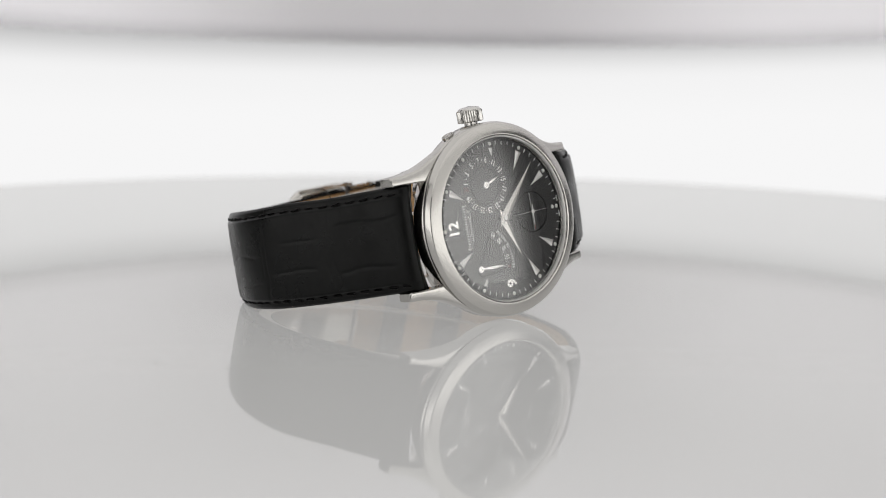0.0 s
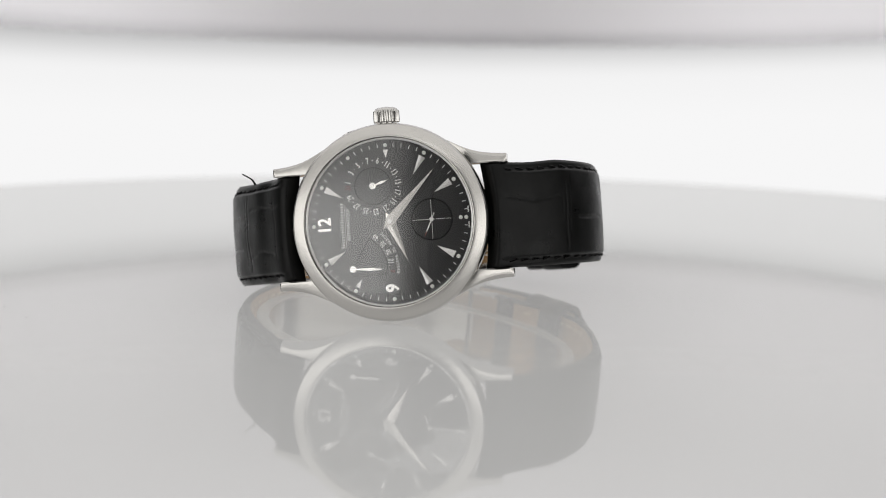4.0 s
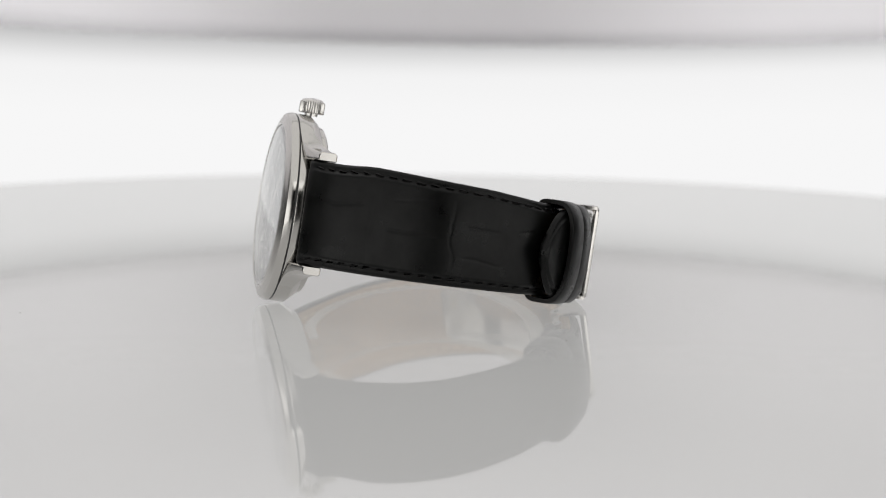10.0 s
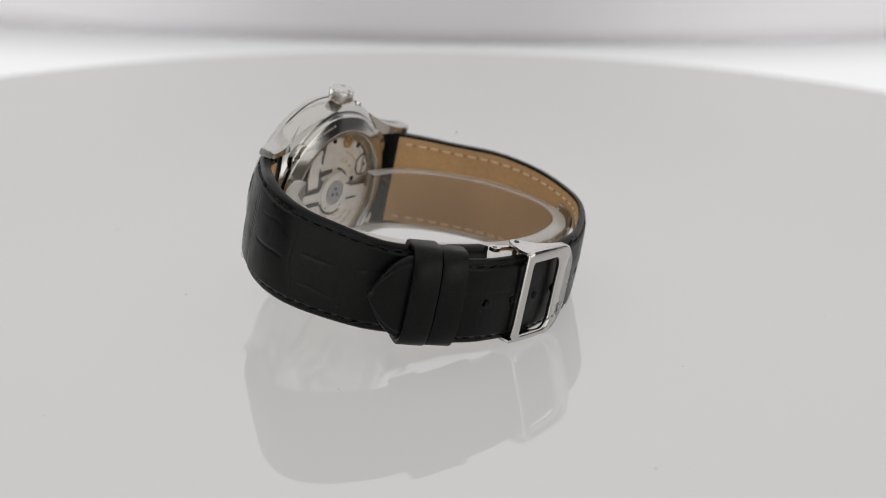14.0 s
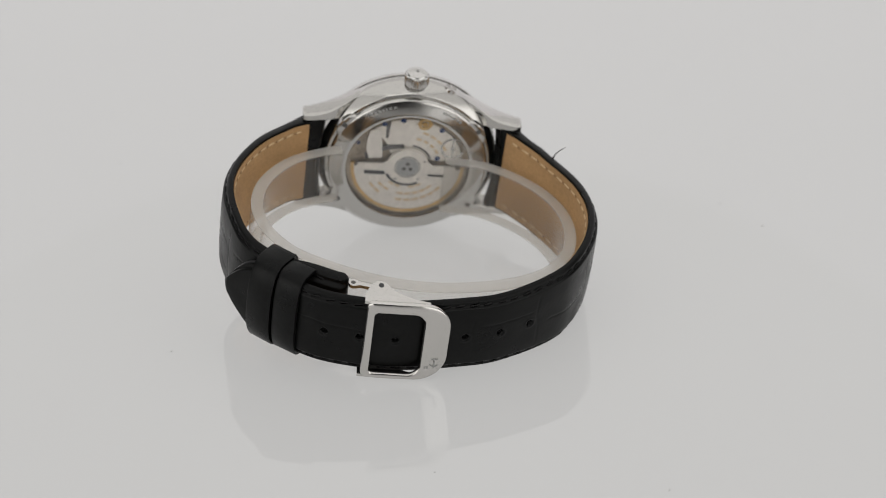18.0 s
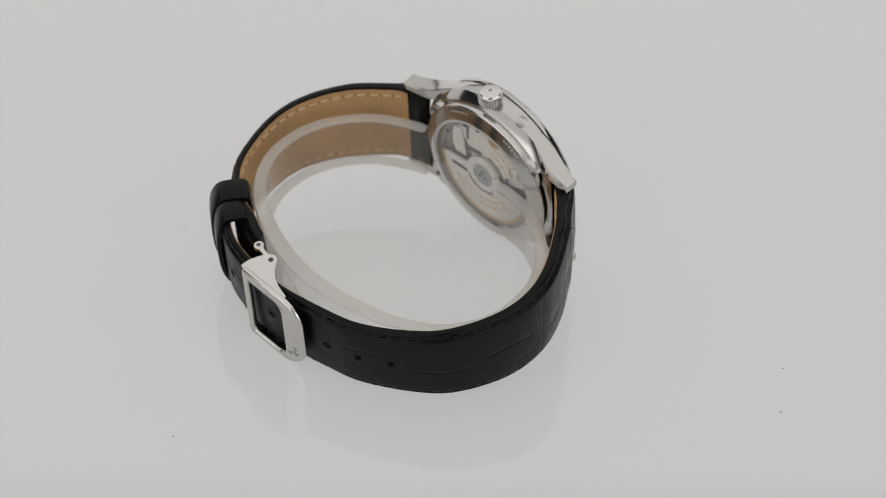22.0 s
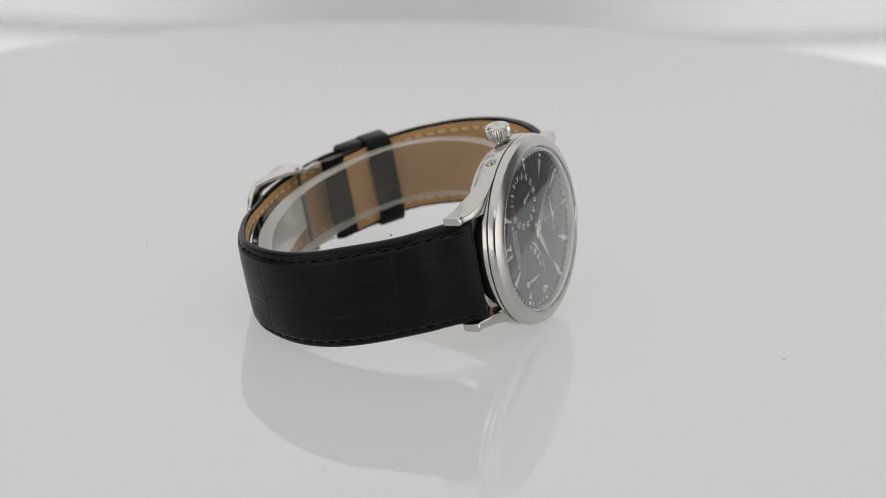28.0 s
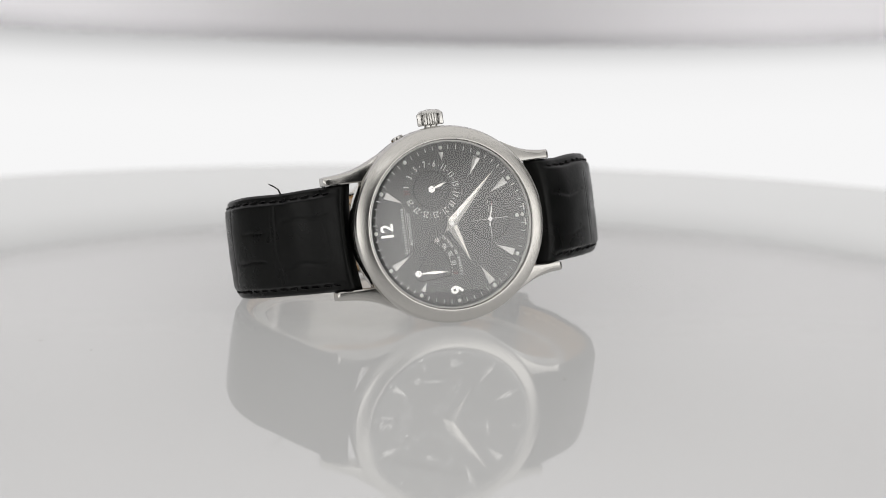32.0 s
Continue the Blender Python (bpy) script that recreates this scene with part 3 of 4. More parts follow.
    part("gap", ring_arc(0, 0, 4.6, 5.0, -70, -8, 6.1, 6.2, 16), SHADE_STEEL, mv)
    part("gap", plate([(4.2, 11.0), (5.2, 10.4), (5.0, 6.4), (4.5, 6.4)], 6.12, 6.24, 0.02), SHADE_STEEL, mv)
    part("small_bridge", plate([(5.3, 1.6), (8.0, 1.4), (8.7, 3.5), (8.7, 6.0), (8.2, 8.2), (6.2, 8.7), (5.6, 5.0)], 6.1, 6.5, 0.15), SILVER, mv)
    part("balance", joined([ring_arc(-8.9, 4.6, 2.1, 2.5, 0, 360, 6.0, 6.3, 40), disc(-8.9, 4.6, 0.5, 6.0, 6.45), block(-9.1, -8.7, 6.05, 6.2, 2.4, 6.8)]), STEEL_SATIN, mv, "steel balance wheel")
    part("wheel", joined([ring_arc(-2.6, 10.3, 0.8, 1.4, 0, 360, 6.15, 6.4, 30), disc(-2.6, 10.3, 0.5, 6.15, 6.5), block(-4.2, -1.0, 6.2, 6.3, 10.1, 10.5)]), GOLD, mv, "gilt wheel")
    for x, z in ((1.8, 10.9), (5.5, 9.9), (7.6, 6.5), (10.6, 5.0), (-6.2, 9.0), (-6.0, 1.9)):
        s = part("screw", joined([disc(x, z, 0.5, 6.3, 6.1, 20, -0.05)]), BLUE, mv, "blued steel screw")
    # rotor
    rot = []
    for i in range(41):
        rot.append(polar(92 + 176 * i / 40, 10.9))
    rot += [(-6.5, -0.9), (-3.0, -1.4), (3.0, -1.4), (6.5, -0.3)]
    rotor = part("rotor", plate(rot, 6.5, 6.85, 0.1), SILVER, w, "silvered half-round rotor with gilt rim")
    part("gilt_rim", ring_arc(0, 0, 10.9, 11.6, 88, 272, 6.35, 6.95, 60), GOLD, rotor, "gilt outer rim")
    part("rotor_arm", joined([plate([(-9.8, -1.2), (-9.9, 0.4), (-5.2, 0.5), (-3.6, 1.6), (3.6, 1.6), (5.2, 0.5), (10.2, 0.4), (10.1, -1.2), (4.4, -1.3), (-4.4, -1.3)], 6.6, 6.98, 0.12), disc(0, 0.0, 4.25, 6.6, 7.08, 48, -0.1)]), SILVER, rotor, "silvered arm with a round boss")
    part("boss_ring", ring_arc(0, 0, 2.45, 2.62, 0, 360, 6.9, 7.1, 40), SHADE_STEEL, rotor)
    part("hub", disc(0, 0.0, 2.3, 7.0, 7.2, 32, -0.05), HUB_GREY, rotor, "grey grained round hub")
    for a in (0, 120, 240):
        x, z = polar(a, 0.8)
        part("hub_dot", disc(x, z, 0.42, 7.1, 7.24, 12, -0.03), SHADE_STEEL, rotor)
    part("slot", block(4.5, 8.7, 6.9, 7.02, -2.25, -1.35, 0.05), FRAME, rotor, "dark slot")
    part("slot", block(-7.6, -4.3, 6.9, 7.02, -2.2, -1.75, 0.05), FRAME, rotor, "dark slot")
    part("slot", ring_arc(0, 0, 4.3, 4.85, 118, 212, 6.84, 6.95, 24), FRAME, rotor, "dark slot")
    for x, z in ((2.2, -3.1), (-2.4, -3.0), (-3.4, 1.5)):
        part("pin_hole", disc(x, z, 0.2, 7.0, 7.12, 10, -0.02), FRAME, rotor)
    for r0, r1, a0, a1, n in ((8.3, 8.8, 122, 238, 10), (6.7, 7.2, 128, 232, 8), (5.0, 5.45, 140, 220, 5)):
        sh = []
        for i in range(n):
            a = a0 + (a1 - a0) * i / n
            if rnd.random() < 0.85:
                sh.append(ring_arc(0, 0, r0, r1, a, a + (a1 - a0) / n * 0.8, 6.84, 6.9, 4))
        part("gilt_marks", joined(sh), GILT_PRINT, rotor, "gilt lettering too small to read")
    sh = [ring_arc(0, 0, r, r + 0.5, a, a + 9, 6.14, 6.2, 3) for r, s in ((8.2, 12), (6.4, 14)) for a in range(-62, -14, s)]
    part("gilt_marks", joined(sh), GILT_PRINT, mv, "gilt lettering too small to read")


def dial_of(w):
    dial = part("dial", lathe([(0, 0), (15.25, 0), (15.25, 0.4), (0, 0.4)], 128), DIAL, w, "charcoal grey dial with white print")
    # sunk subdials: a shallow ring edge and a darker floor
    for (cx, cz), r in ((HUB_DATE, 3.35), (HUB_SECONDS, 3.75)):
        part("subdial", joined([disc(cx, cz, r, -0.012, 0.1, 48, 0.004)]), DIAL_SUB, dial, "darker round subdial")
        part("subdial_ring", ring_arc(cx, cz, r - 0.04, r + 0.18, 0, 360, -0.02, 0.1, 64), DIAL_GROOVE, dial)
    cx, cz = HUB_RESERVE
    fan = [(cx - 0.5, cz - 0.75)] + [polar(a, 6.45, cx, cz) for a in range(30, 105, 5)] + [(cx + 0.4, cz - 1.5)]
    part("subdial", plate(fan, -0.012, 0.1, 0.004), DIAL_SUB, dial, "darker fan-shaped subdial")
    sh = []
    for (xa, za), (xb, zb) in zip(fan, fan[1:] + fan[:1]):
        d = Vector((xb - xa, 0, zb - za))
        nrm = Vector((-d.z, 0, d.x)).normalized() * 0.1
        p, q = Vector((xa, 0, za)), Vector((xb, 0, zb))
        sh.append(([tuple(c + Vector((0, y, 0))) for y in (-0.03, 0.05) for c in (p - nrm, q - nrm, q + nrm, p + nrm)], [(0, 1, 2, 3), (7, 6, 5, 4), (0, 4, 5, 1), (1, 5, 6, 2), (2, 6, 7, 3), (3, 7, 4, 0)]))
    part("subdial_ring", joined(sh), DIAL_GROOVE, dial)
    # minute ticks
    sh = []
    for i in range(60):
        if i % 5:
            x, z = polar(i * 6, 14.35)
            sh.append(moved(block(-0.05, 0.05, -0.03, 0.02, -0.36, 0.36), Matrix.Translation((x, 0, z)) @ Matrix.Rotation(radians(i * 6), 4, "Y")))
    part("minute_track", joined(sh), PRINT, dial, "fine white minute ticks")
    # dots and wedges; alpha 0 is 3 o'clock
    dot = mesh_of("hour_dot", *lathe([(0, -0.2), (0.25, -0.17), (0.36, -0.08), (0.38, 0.05)], 20), LUME)
    for a, r in [(i * 30, 14.3) for i in range(12)] + [(90, 13.25)]:
        x, z = polar(a, r)
        part("hour_dot", dot, None, dial, m=Matrix.Translation((x * MM, 0, z * MM)))
    for a in (300, 30, 60, 120, 150, 240):
        v = [(-0.68, 0, 13.55), (0.68, 0, 13.55), (0, 0, 9.9), (0, -0.24, 13.4), (-0.68, -0.1, 13.55), (0.68, -0.1, 13.55), (0, -0.1, 9.9)]
        f = [(4, 5, 3), (5, 6, 3), (6, 4, 3), (0, 1, 5, 4), (1, 2, 6, 5), (2, 0, 4, 6)]
        part("hour_marker", moved((v, f), Matrix.Rotation(radians(a), 4, "Y")), APPLIED, dial, "polished wedge", sharp=10)
    for a, r0, r1 in ((0, 13.5, 11.9), (210, 13.5, 11.8)):
        v = [(-0.48, 0, r0), (0.48, 0, r0), (0, 0, r1), (0, -0.28, r0 - 0.12), (-0.48, -0.08, r0), (0.48, -0.08, r0), (0, -0.08, r1)]
        f = [(4, 5, 3), (5, 6, 3), (6, 4, 3), (0, 1, 5, 4), (1, 2, 6, 5), (2, 0, 4, 6)]
        part("hour_marker", moved((v, f), Matrix.Rotation(radians(a), 4, "Y")), APPLIED, dial, "short polished wedge", sharp=10)
    north = (-1, 0)
    part("numeral", moved(letters("12", 3.3, 0.92, 0.12, 0.09), on_dial(-12.1, 0.0, north, -0.12)), MIRROR, dial, "applied numeral 12", sharp=30)
    part("numeral", moved(letters("9", 3.3, 0.95, 0.12, 0.09), on_dial(-0.1, -12.25, north, -0.12)), MIRROR, dial, "applied numeral 9", sharp=30)
    # maker's line as a plain bar of strokes, and the word under it
    sh = []
    rnd = random.Random(7)
    z = -4.3
    while z < 4.2:
        wdt = rnd.uniform(0.34, 0.5)
        tall = 0.76 if z < -4.2 or -0.9 < z < -0.4 or 0.1 < z < 0.5 else 0.5
        sh.append(block(-8.64 - tall, -8.64, -0.03, 0.01, z, z + wdt * 0.42))
        z += wdt + 0.08
    sh.append(block(-8.4, -8.35, -0.03, 0.01, -4.3, 4.3))
    part("maker_mark", joined(sh), PRINT, dial, "white bars for the maker's line")
    part("lettering", moved(letters("AUTOMATIQUE", 0.86, 0.98, 0.015, 0.0), on_dial(-7.78, 0.0, north)), PRINT, dial, "small white word")
    sh = [block(14.62, 14.86, -0.03, 0.01, z, z + 0.22) for z in (-2.0, -1.7, -1.4, -1.1, 0.9, 1.2, 1.5, 1.8)]
    part("lettering", joined(sh), PRINT, dial, "tiny white marks at the rim")
    # date scale
    white, red = [], []
    for d in range(1, 32, 2):
        a = 281 + (d - 1) * 11.613
        x, z = polar(a, 4.72, *HUB_DATE)
        up = polar(a, 1.0)
        text = "6" if d == 9 else str(d)
        (red if d == 31 else white).append(moved(letters(text, 1.62, 0.68, 0.015, 0.008), on_dial(x, z, up)))
        if d < 29:
            x, z = polar(a + 11.613, 4.72, *HUB_DATE)
            white.append(disc(x, z, 0.1, -0.03, 0.01, 8, 0.004))
    part("date_scale", joined(white), PRINT, dial, "white ring of dates")
    part("date_scale", joined(red), RED, dial, "red last date")
    # reserve scale
    white = []
    for k, (text, a) in enumerate((("40", 38.5), ("30", 53.3), ("20", 67.5), ("10", 81.6))):
        x, z = polar(a, 7.35, *HUB_RESERVE)
        up = polar(a + 180, 1.0)
        white.append(moved(letters(text, 1.2, 0.85, 0.015), on_dial(x, z, up)))
    for i in range(13):
        x, z = polar(36 + i * 62 / 12, 6.72, *HUB_RESERVE)
        white.append(disc(x, z, 0.09, -0.03, 0.01, 8, 0.004))
    word = "RESERVE DE MARCHE"
    for i, ch in enumerate(word):
        if ch != " ":
            a = 97 - i * 55 / (len(word) - 1)
            x, z = polar(a, 8.45, *HUB_RESERVE)
            white.append(moved(letters(ch, 0.8, 0.8, 0.015), on_dial(x, z, polar(a + 180, 1.0))))
    part("reserve_scale", joined(white), PRINT, dial, "white reserve scale and lettering")
    x, z = polar(96, 7.4, *HUB_RESERVE)
    part("reserve_scale", moved(letters("0", 1.2, 0.85, 0.015), on_dial(x, z, polar(278, 1.0))), RED, dial, "red zero")
    # cross hairs of the small seconds
    cx, cz = HUB_SECONDS
    part("cross_hairs", joined([block(cx - 3.6, cx + 3.6, -0.03, 0.0, cz - 0.03, cz + 0.03), block(cx - 0.03, cx + 0.03, -0.03, 0.0, cz - 3.6, cz + 3.6)]), PRINT, dial, "thin white cross")


def hand_shape(length, half, tail, y, ridge=0.16):
    """A two-faceted dauphine hand, pointing to +Z about its pin."""
    v = [(0, y, length), (half, y, 0.35), (0, y, -tail), (-half, y, 0.35), (0, y - ridge * 0.4, length - 0.15), (0, y - ridge, 0.35), (0, y - ridge * 0.6, -tail + 0.1),
         (0, y + 0.08, length), (half, y + 0.08, 0.35), (0, y + 0.08, -tail), (-half, y + 0.08, 0.35)]
    f = [(0, 1, 5, 4), (1, 2, 6, 5), (2, 3, 5, 6), (3, 0, 4, 5), (7, 10, 9, 8), (0, 7, 8, 1), (1, 8, 9, 2), (2, 9, 10, 3), (3, 10, 7, 0)]
    return v, f


def turned(alpha, cx=0.0, cz=0.0):
    return Matrix.Translation((cx * MM, 0, cz * MM)) @ pose(0, 0, 0, 0, alpha, 0)


def pointers_of(w):
    made = {}
    part("hour_hand", hand_shape(8.1, 1.0, 1.9, -0.52, 0.3), MIRROR_METAL, w, "faceted polished hour hand", sharp=8, m=turned(158.5, 0.1, 0.1))
    made["minute"] = part("minute_hand", hand_shape(12.7, 0.95, 2.0, -0.84, 0.28), MIRROR_METAL, w, "faceted polished minute hand", sharp=8, m=turned(43.2, 0.1, 0.1))
    part("hand_pin", joined([disc(0.1, 0.1, 0.45, -1.2, -0.3, 20, 0.06)]), APPLIED, w, "small round hand pin")
    slim = lambda l, h, t: joined([plate([(0.1, 0.5), (h, l * 0.55), (0.0, l), (-h, l * 0.55), (-0.1, 0.5)], -0.4, -0.3, 0.01), ring_arc(0, 0, 0.26, 0.62, 0, 360, -0.42, -0.28, 24), disc(0, 0, 0.3, -0.36, 0.0, 14)])
    part("date_hand", slim(3.1, 0.26, 0), MIRROR, w, "small leaf-shaped date hand", m=turned(71, *HUB_DATE))
    part("reserve_hand", slim(5.9, 0.3, 0), MIRROR, w, "leaf-shaped reserve hand", m=turned(93, *HUB_RESERVE))
    sec = part("second_hand", joined([plate([(0.06, 0.3), (0.14, 1.4), (0.08, 2.5), (-0.08, 2.5), (-0.14, 1.4), (-0.06, 0.3)], -0.36, -0.28, 0.01), plate([(0.06, -0.3), (0.13, -1.3), (-0.13, -1.3), (-0.06, -0.3)], -0.36, -0.28, 0.01),
                                    ring_arc(0, 0, 0.14, 0.42, 0, 360, -0.38, -0.26, 20), disc(0, 0, 0.16, -0.34, 0.0, 12)]), APPLIED, w, "small polished seconds hand", m=turned(181, *HUB_SECONDS))
    part("hand_tip", plate([(0.08, 2.5), (0.04, 3.4), (-0.04, 3.4), (-0.08, 2.5)], -0.36, -0.28, 0.01), RED, sec, "red tip")
    made["second"] = sec
    return made


def groove(s, v, lines, warp):
    """How deep the creases between the scales run at a place on the strap."""
    d = 0.0
    nz = noise.noise(Vector((s * 0.16, v * 1.6, warp)))
    fine = noise.noise(Vector((s * 0.9, v * 7.0, warp + 3)))
    for kind, at, lo, hi, wide, deep in lines:
        if kind == "across":
            q, r, run = s + nz * 1.3 + fine * 0.18 - at, v, 0.12
        else:
            q, r, run = (v + nz * 0.08 + fine * 0.012 - at) * 9, s, 1.5
        if abs(q) > 3 * wide:
            continue
        d += (0.62 if kind == "across" else 1.0) * deep * step01((r - lo) / run) * step01((hi - r) / run) * (0.75 * math.exp(-(q / wide) ** 2) + 0.25 * math.exp(-(q / (wide * 0.4)) ** 2))
    return d


def strap_of(w, label, line, width, thick, centre, creases, warp, pointed, holes, lining_from, lining_to):
    xs, ys, tx, ty, ss = smooth_line(line, 0.22)
    total = ss[-1]
    sign = 1 if pointed else -1     # which way round the loop the curve runs
    nx, ny = -ty * sign, tx * sign
    if (nx[len(nx) // 2] * (xs[len(xs) // 2]) + ny[len(ny) // 2] * (ys[len(ys) // 2] - 30)) < 0:
        nx, ny = -nx, -ny
    m = 100
    hug = lambda s, z: 0.3 * (18.5 - math.sqrt(max(1.0, 18.5 ** 2 - z * z))) * (1 - step01((s - 0.6) / 4.5))   # the end follows the round case
    rings, at_x = [], []
    hole_s = [float(np.interp(h, xs[len(xs) // 3:], ss[len(xs) // 3:])) for h in holes]
    for i, s in enumerate(ss):
        wd, th, zc = width(s, total) / 2, thick(s, total), centre(s, total)
        if pointed and total - s < 8.5:
            u = (total - s) / 8.5
            wd *= max(0.05, (u * (2 - u)) ** 0.95)
        end = step01(min(s, 1.6) / 1.6) ** 0.5 if s < 1.6 else 1.0
        if not pointed and total - s < 1.2:
            end = min(end, max(0.25, ((total - s) / 1.2) ** 0.5))
        if pointed and total - s < 1.0:
            end = min(end, max(0.3, ((total - s) / 1.0) ** 0.5))
        ring = []
        for j in range(m + 1):
            v = -1 + 2 * j / m
            e = abs(v)
            tb = min(th, 3.2)
            pad = tb * 0.16 * (1 - e ** 3) - tb * 0.12
            fall = -(0.42 + 0.28 * (tb - 1.9)) * step01((e - 0.79) / 0.08) * step01((s - 1) / 7) - (0.35 + 0.1 * (tb - 1.9)) * step01((e - 0.95) / 0.05)
            h = pad + fall - 0.85 * groove(s, v, creases, warp) + 0.05 * noise.noise(Vector((s * 0.22, v * 2.2, warp + 5)))
            for hs in hole_s:
                q = math.hypot(s - hs, v * wd + 0.0)
                if q < 1.5:
                    h -= 1.0 * (1 - step01((q - 0.35) / 0.45)) - 0.06 * math.exp(-((q - 1.0) / 0.25) ** 2)
            h = (h + th / 2) * end - th / 2
            q = hug(s, v * wd)
            ring.append((xs[i] + nx[i] * h - tx[i] * q, ys[i] + ny[i] * h - ty[i] * q, zc + v * wd))
        lo = (-th / 2) - th / 2 * end
        for j in range(9):
            v = 1 - 2 * j / 8
            inn = lo + (0.25 if abs(v) > 0.99 else 0)
            q = hug(s, v * wd)
            ring.append((xs[i] + nx[i] * inn - tx[i] * q, ys[i] + ny[i] * inn - ty[i] * q, zc + v * (wd - (0 if abs(v) < 0.99 else 0.02))))
        rings.append(ring)
    body = part("strap", loft(rings), LEATHER, w, label, sharp=60)
    # lining on the inside
    ring2 = []
    for i, s in enumerate(ss):
        if lining_from < s < total - lining_to and i % 3 == 0:
            wd, th, zc = width(s, total) / 2 - 0.55, thick(s, total), centre(s, total)
            a, b = -th - 0.12, -th + 0.1
            ring2.append([(xs[i] + nx[i] * h, ys[i] + ny[i] * h, zc + z) for h, z in ((b, -wd), (a + 0.08, -wd), (a, -wd + 0.3), (a, 0), (a, wd - 0.3), (a + 0.08, wd), (b, wd))])
    part("lining", loft(ring2), LINING, body, "tan leather lining", sharp=50)
    # stitches
    rnd = random.Random(int(warp * 10))
    st = mesh_of("stitch", *block(-0.9, 0.9, -0.24, 0.24, -0.27, 0.27, 0.22), THREAD)
    st_tan = mesh_of("stitch", *block(-0.85, 0.85, -0.1, 0.1, -0.2, 0.2, 0.09), THREAD_TAN)
    pit = mesh_of("needle_hole", *lathe([(0, -0.05), (0.3, -0.02), (0.34, 0.03)], 8), HOLE)
    s = 4.2
    while s < total - (7.5 if pointed else 5.0):
        i = int(s / total * (len(ss) - 1))
        wd, th, zc = width(s, total) / 2, thick(s, total), centre(s, total)
        for sg in (-1, 1):
            base = Matrix(((tx[i], nx[i], 0, 0), (ty[i], ny[i], 0, 0), (0, 0, 1, 0), (0, 0, 0, 1)))
            tb = min(th, 3.2)
            h = tb * 0.16 * (1 - 0.86 ** 3) - tb * 0.12 - (0.42 + 0.28 * (tb - 1.9)) * step01((s - 1) / 7) + 0.08
            p = Vector((xs[i] + nx[i] * h, ys[i] + ny[i] * h, zc + sg * wd * 0.865)) * MM
            part("stitch", st, None, body, m=Matrix.Translation(p) @ base @ pose(0, rnd.uniform(-0.00012, 0.00004), 0, rnd.uniform(-12, 12), sg * rnd.uniform(4, 14), rnd.uniform(-5, 5)))
            if lining_from + 1 < s < total - lining_to - 1:
                h = -th - 0.13
                p = Vector((xs[i] + nx[i] * h, ys[i] + ny[i] * h, zc + sg * (wd - 1.9))) * MM
                part("stitch", st_tan, None, body, m=Matrix.Translation(p) @ base)
                i2 = min(len(ss) - 1, i + 6)
                p = Vector((xs[i2] + nx[i2] * h, ys[i2] + ny[i2] * h, zc + sg * (wd - 1.9))) * MM
                part("needle_hole", pit, None, body, m=Matrix.Translation(p) @ base)
        s += 2.75
    return body


def frame_at(line, x_near):
    xs, ys, tx, ty, ss = smooth_line(line, 0.34)
    lo = len(xs) // 2
    i = lo + int(np.argmin(np.abs(xs[lo:] - x_near)))
    return xs[i], ys[i], tx[i], ty[i]


def keeper(w, x_at, span, deep, z0, z1, lift, lean):
    """A leather loop round both straps."""
    px, py, tx, ty = frame_at(STRAP_A, x_at)
    nx, ny = -ty, tx
    if nx * px + ny * (py - 30) < 0:
        nx, ny = -nx, -ny
    out = []
    zc, hz, hy = (z0 + z1) / 2, (z1 - z0) / 2, deep / 2
    k = 40
    for q in range(k):
        a = 2 * math.pi * q / k
        c, s = math.cos(a), math.sin(a)
        ez = math.copysign(abs(c) ** (0.8 if s > 0 else 0.3), c)      # arched outside, flat inside
        ey = math.copysign(abs(s) ** (0.75 if s > 0 else 0.35), s)
        out.append((ey, ez))
    rings = []
    for g, shrink in ((-span / 2, 0.12), (-span / 2 + 0.25, 0.0), (span / 2 - 0.25, 0.0), (span / 2, 0.12), (span / 2, 0.85), (-span / 2, 0.85)):
        ring = []
        for ey, ez in out:
            h = lift - hy + ey * (hy - shrink)
            z = zc + ez * (hz - shrink)
            gg = g + lean * ez
            ring.append((px + tx * gg + nx * h, py + ty * gg + ny * h, z))
        rings.append(ring)
    return part("keeper", loft_closed(rings), LEATHER, w, "black leather strap loop", sharp=50)


def rounded(x0, x1, z0, z1, r_near, r_far, k=8):
    """A rectangle's outline whose corners at x0 and at x1 have their own radius."""
    o = []
    for cx, cz, r, a0 in ((x1 - r_far, z1 - r_far, r_far, 0), (x0 + r_near, z1 - r_near, r_near, 90), (x0 + r_near, z0 + r_near, r_near, 180), (x1 - r_far, z0 + r_far, r_far, 270)):
        for i in range(k + 1):
            a = radians(a0 + 90 * i / k)
            o.append((cx + r * math.cos(a), cz + r * math.sin(a)))
    return o


def bent(shape, y0=61.0, radius=70.0, x0=3.5):
    """Bow a plate with the strap's back."""
    return [(x, y - (x - x0) ** 2 / (2 * radius), z) for x, y, z in shape[0]], shape[1]


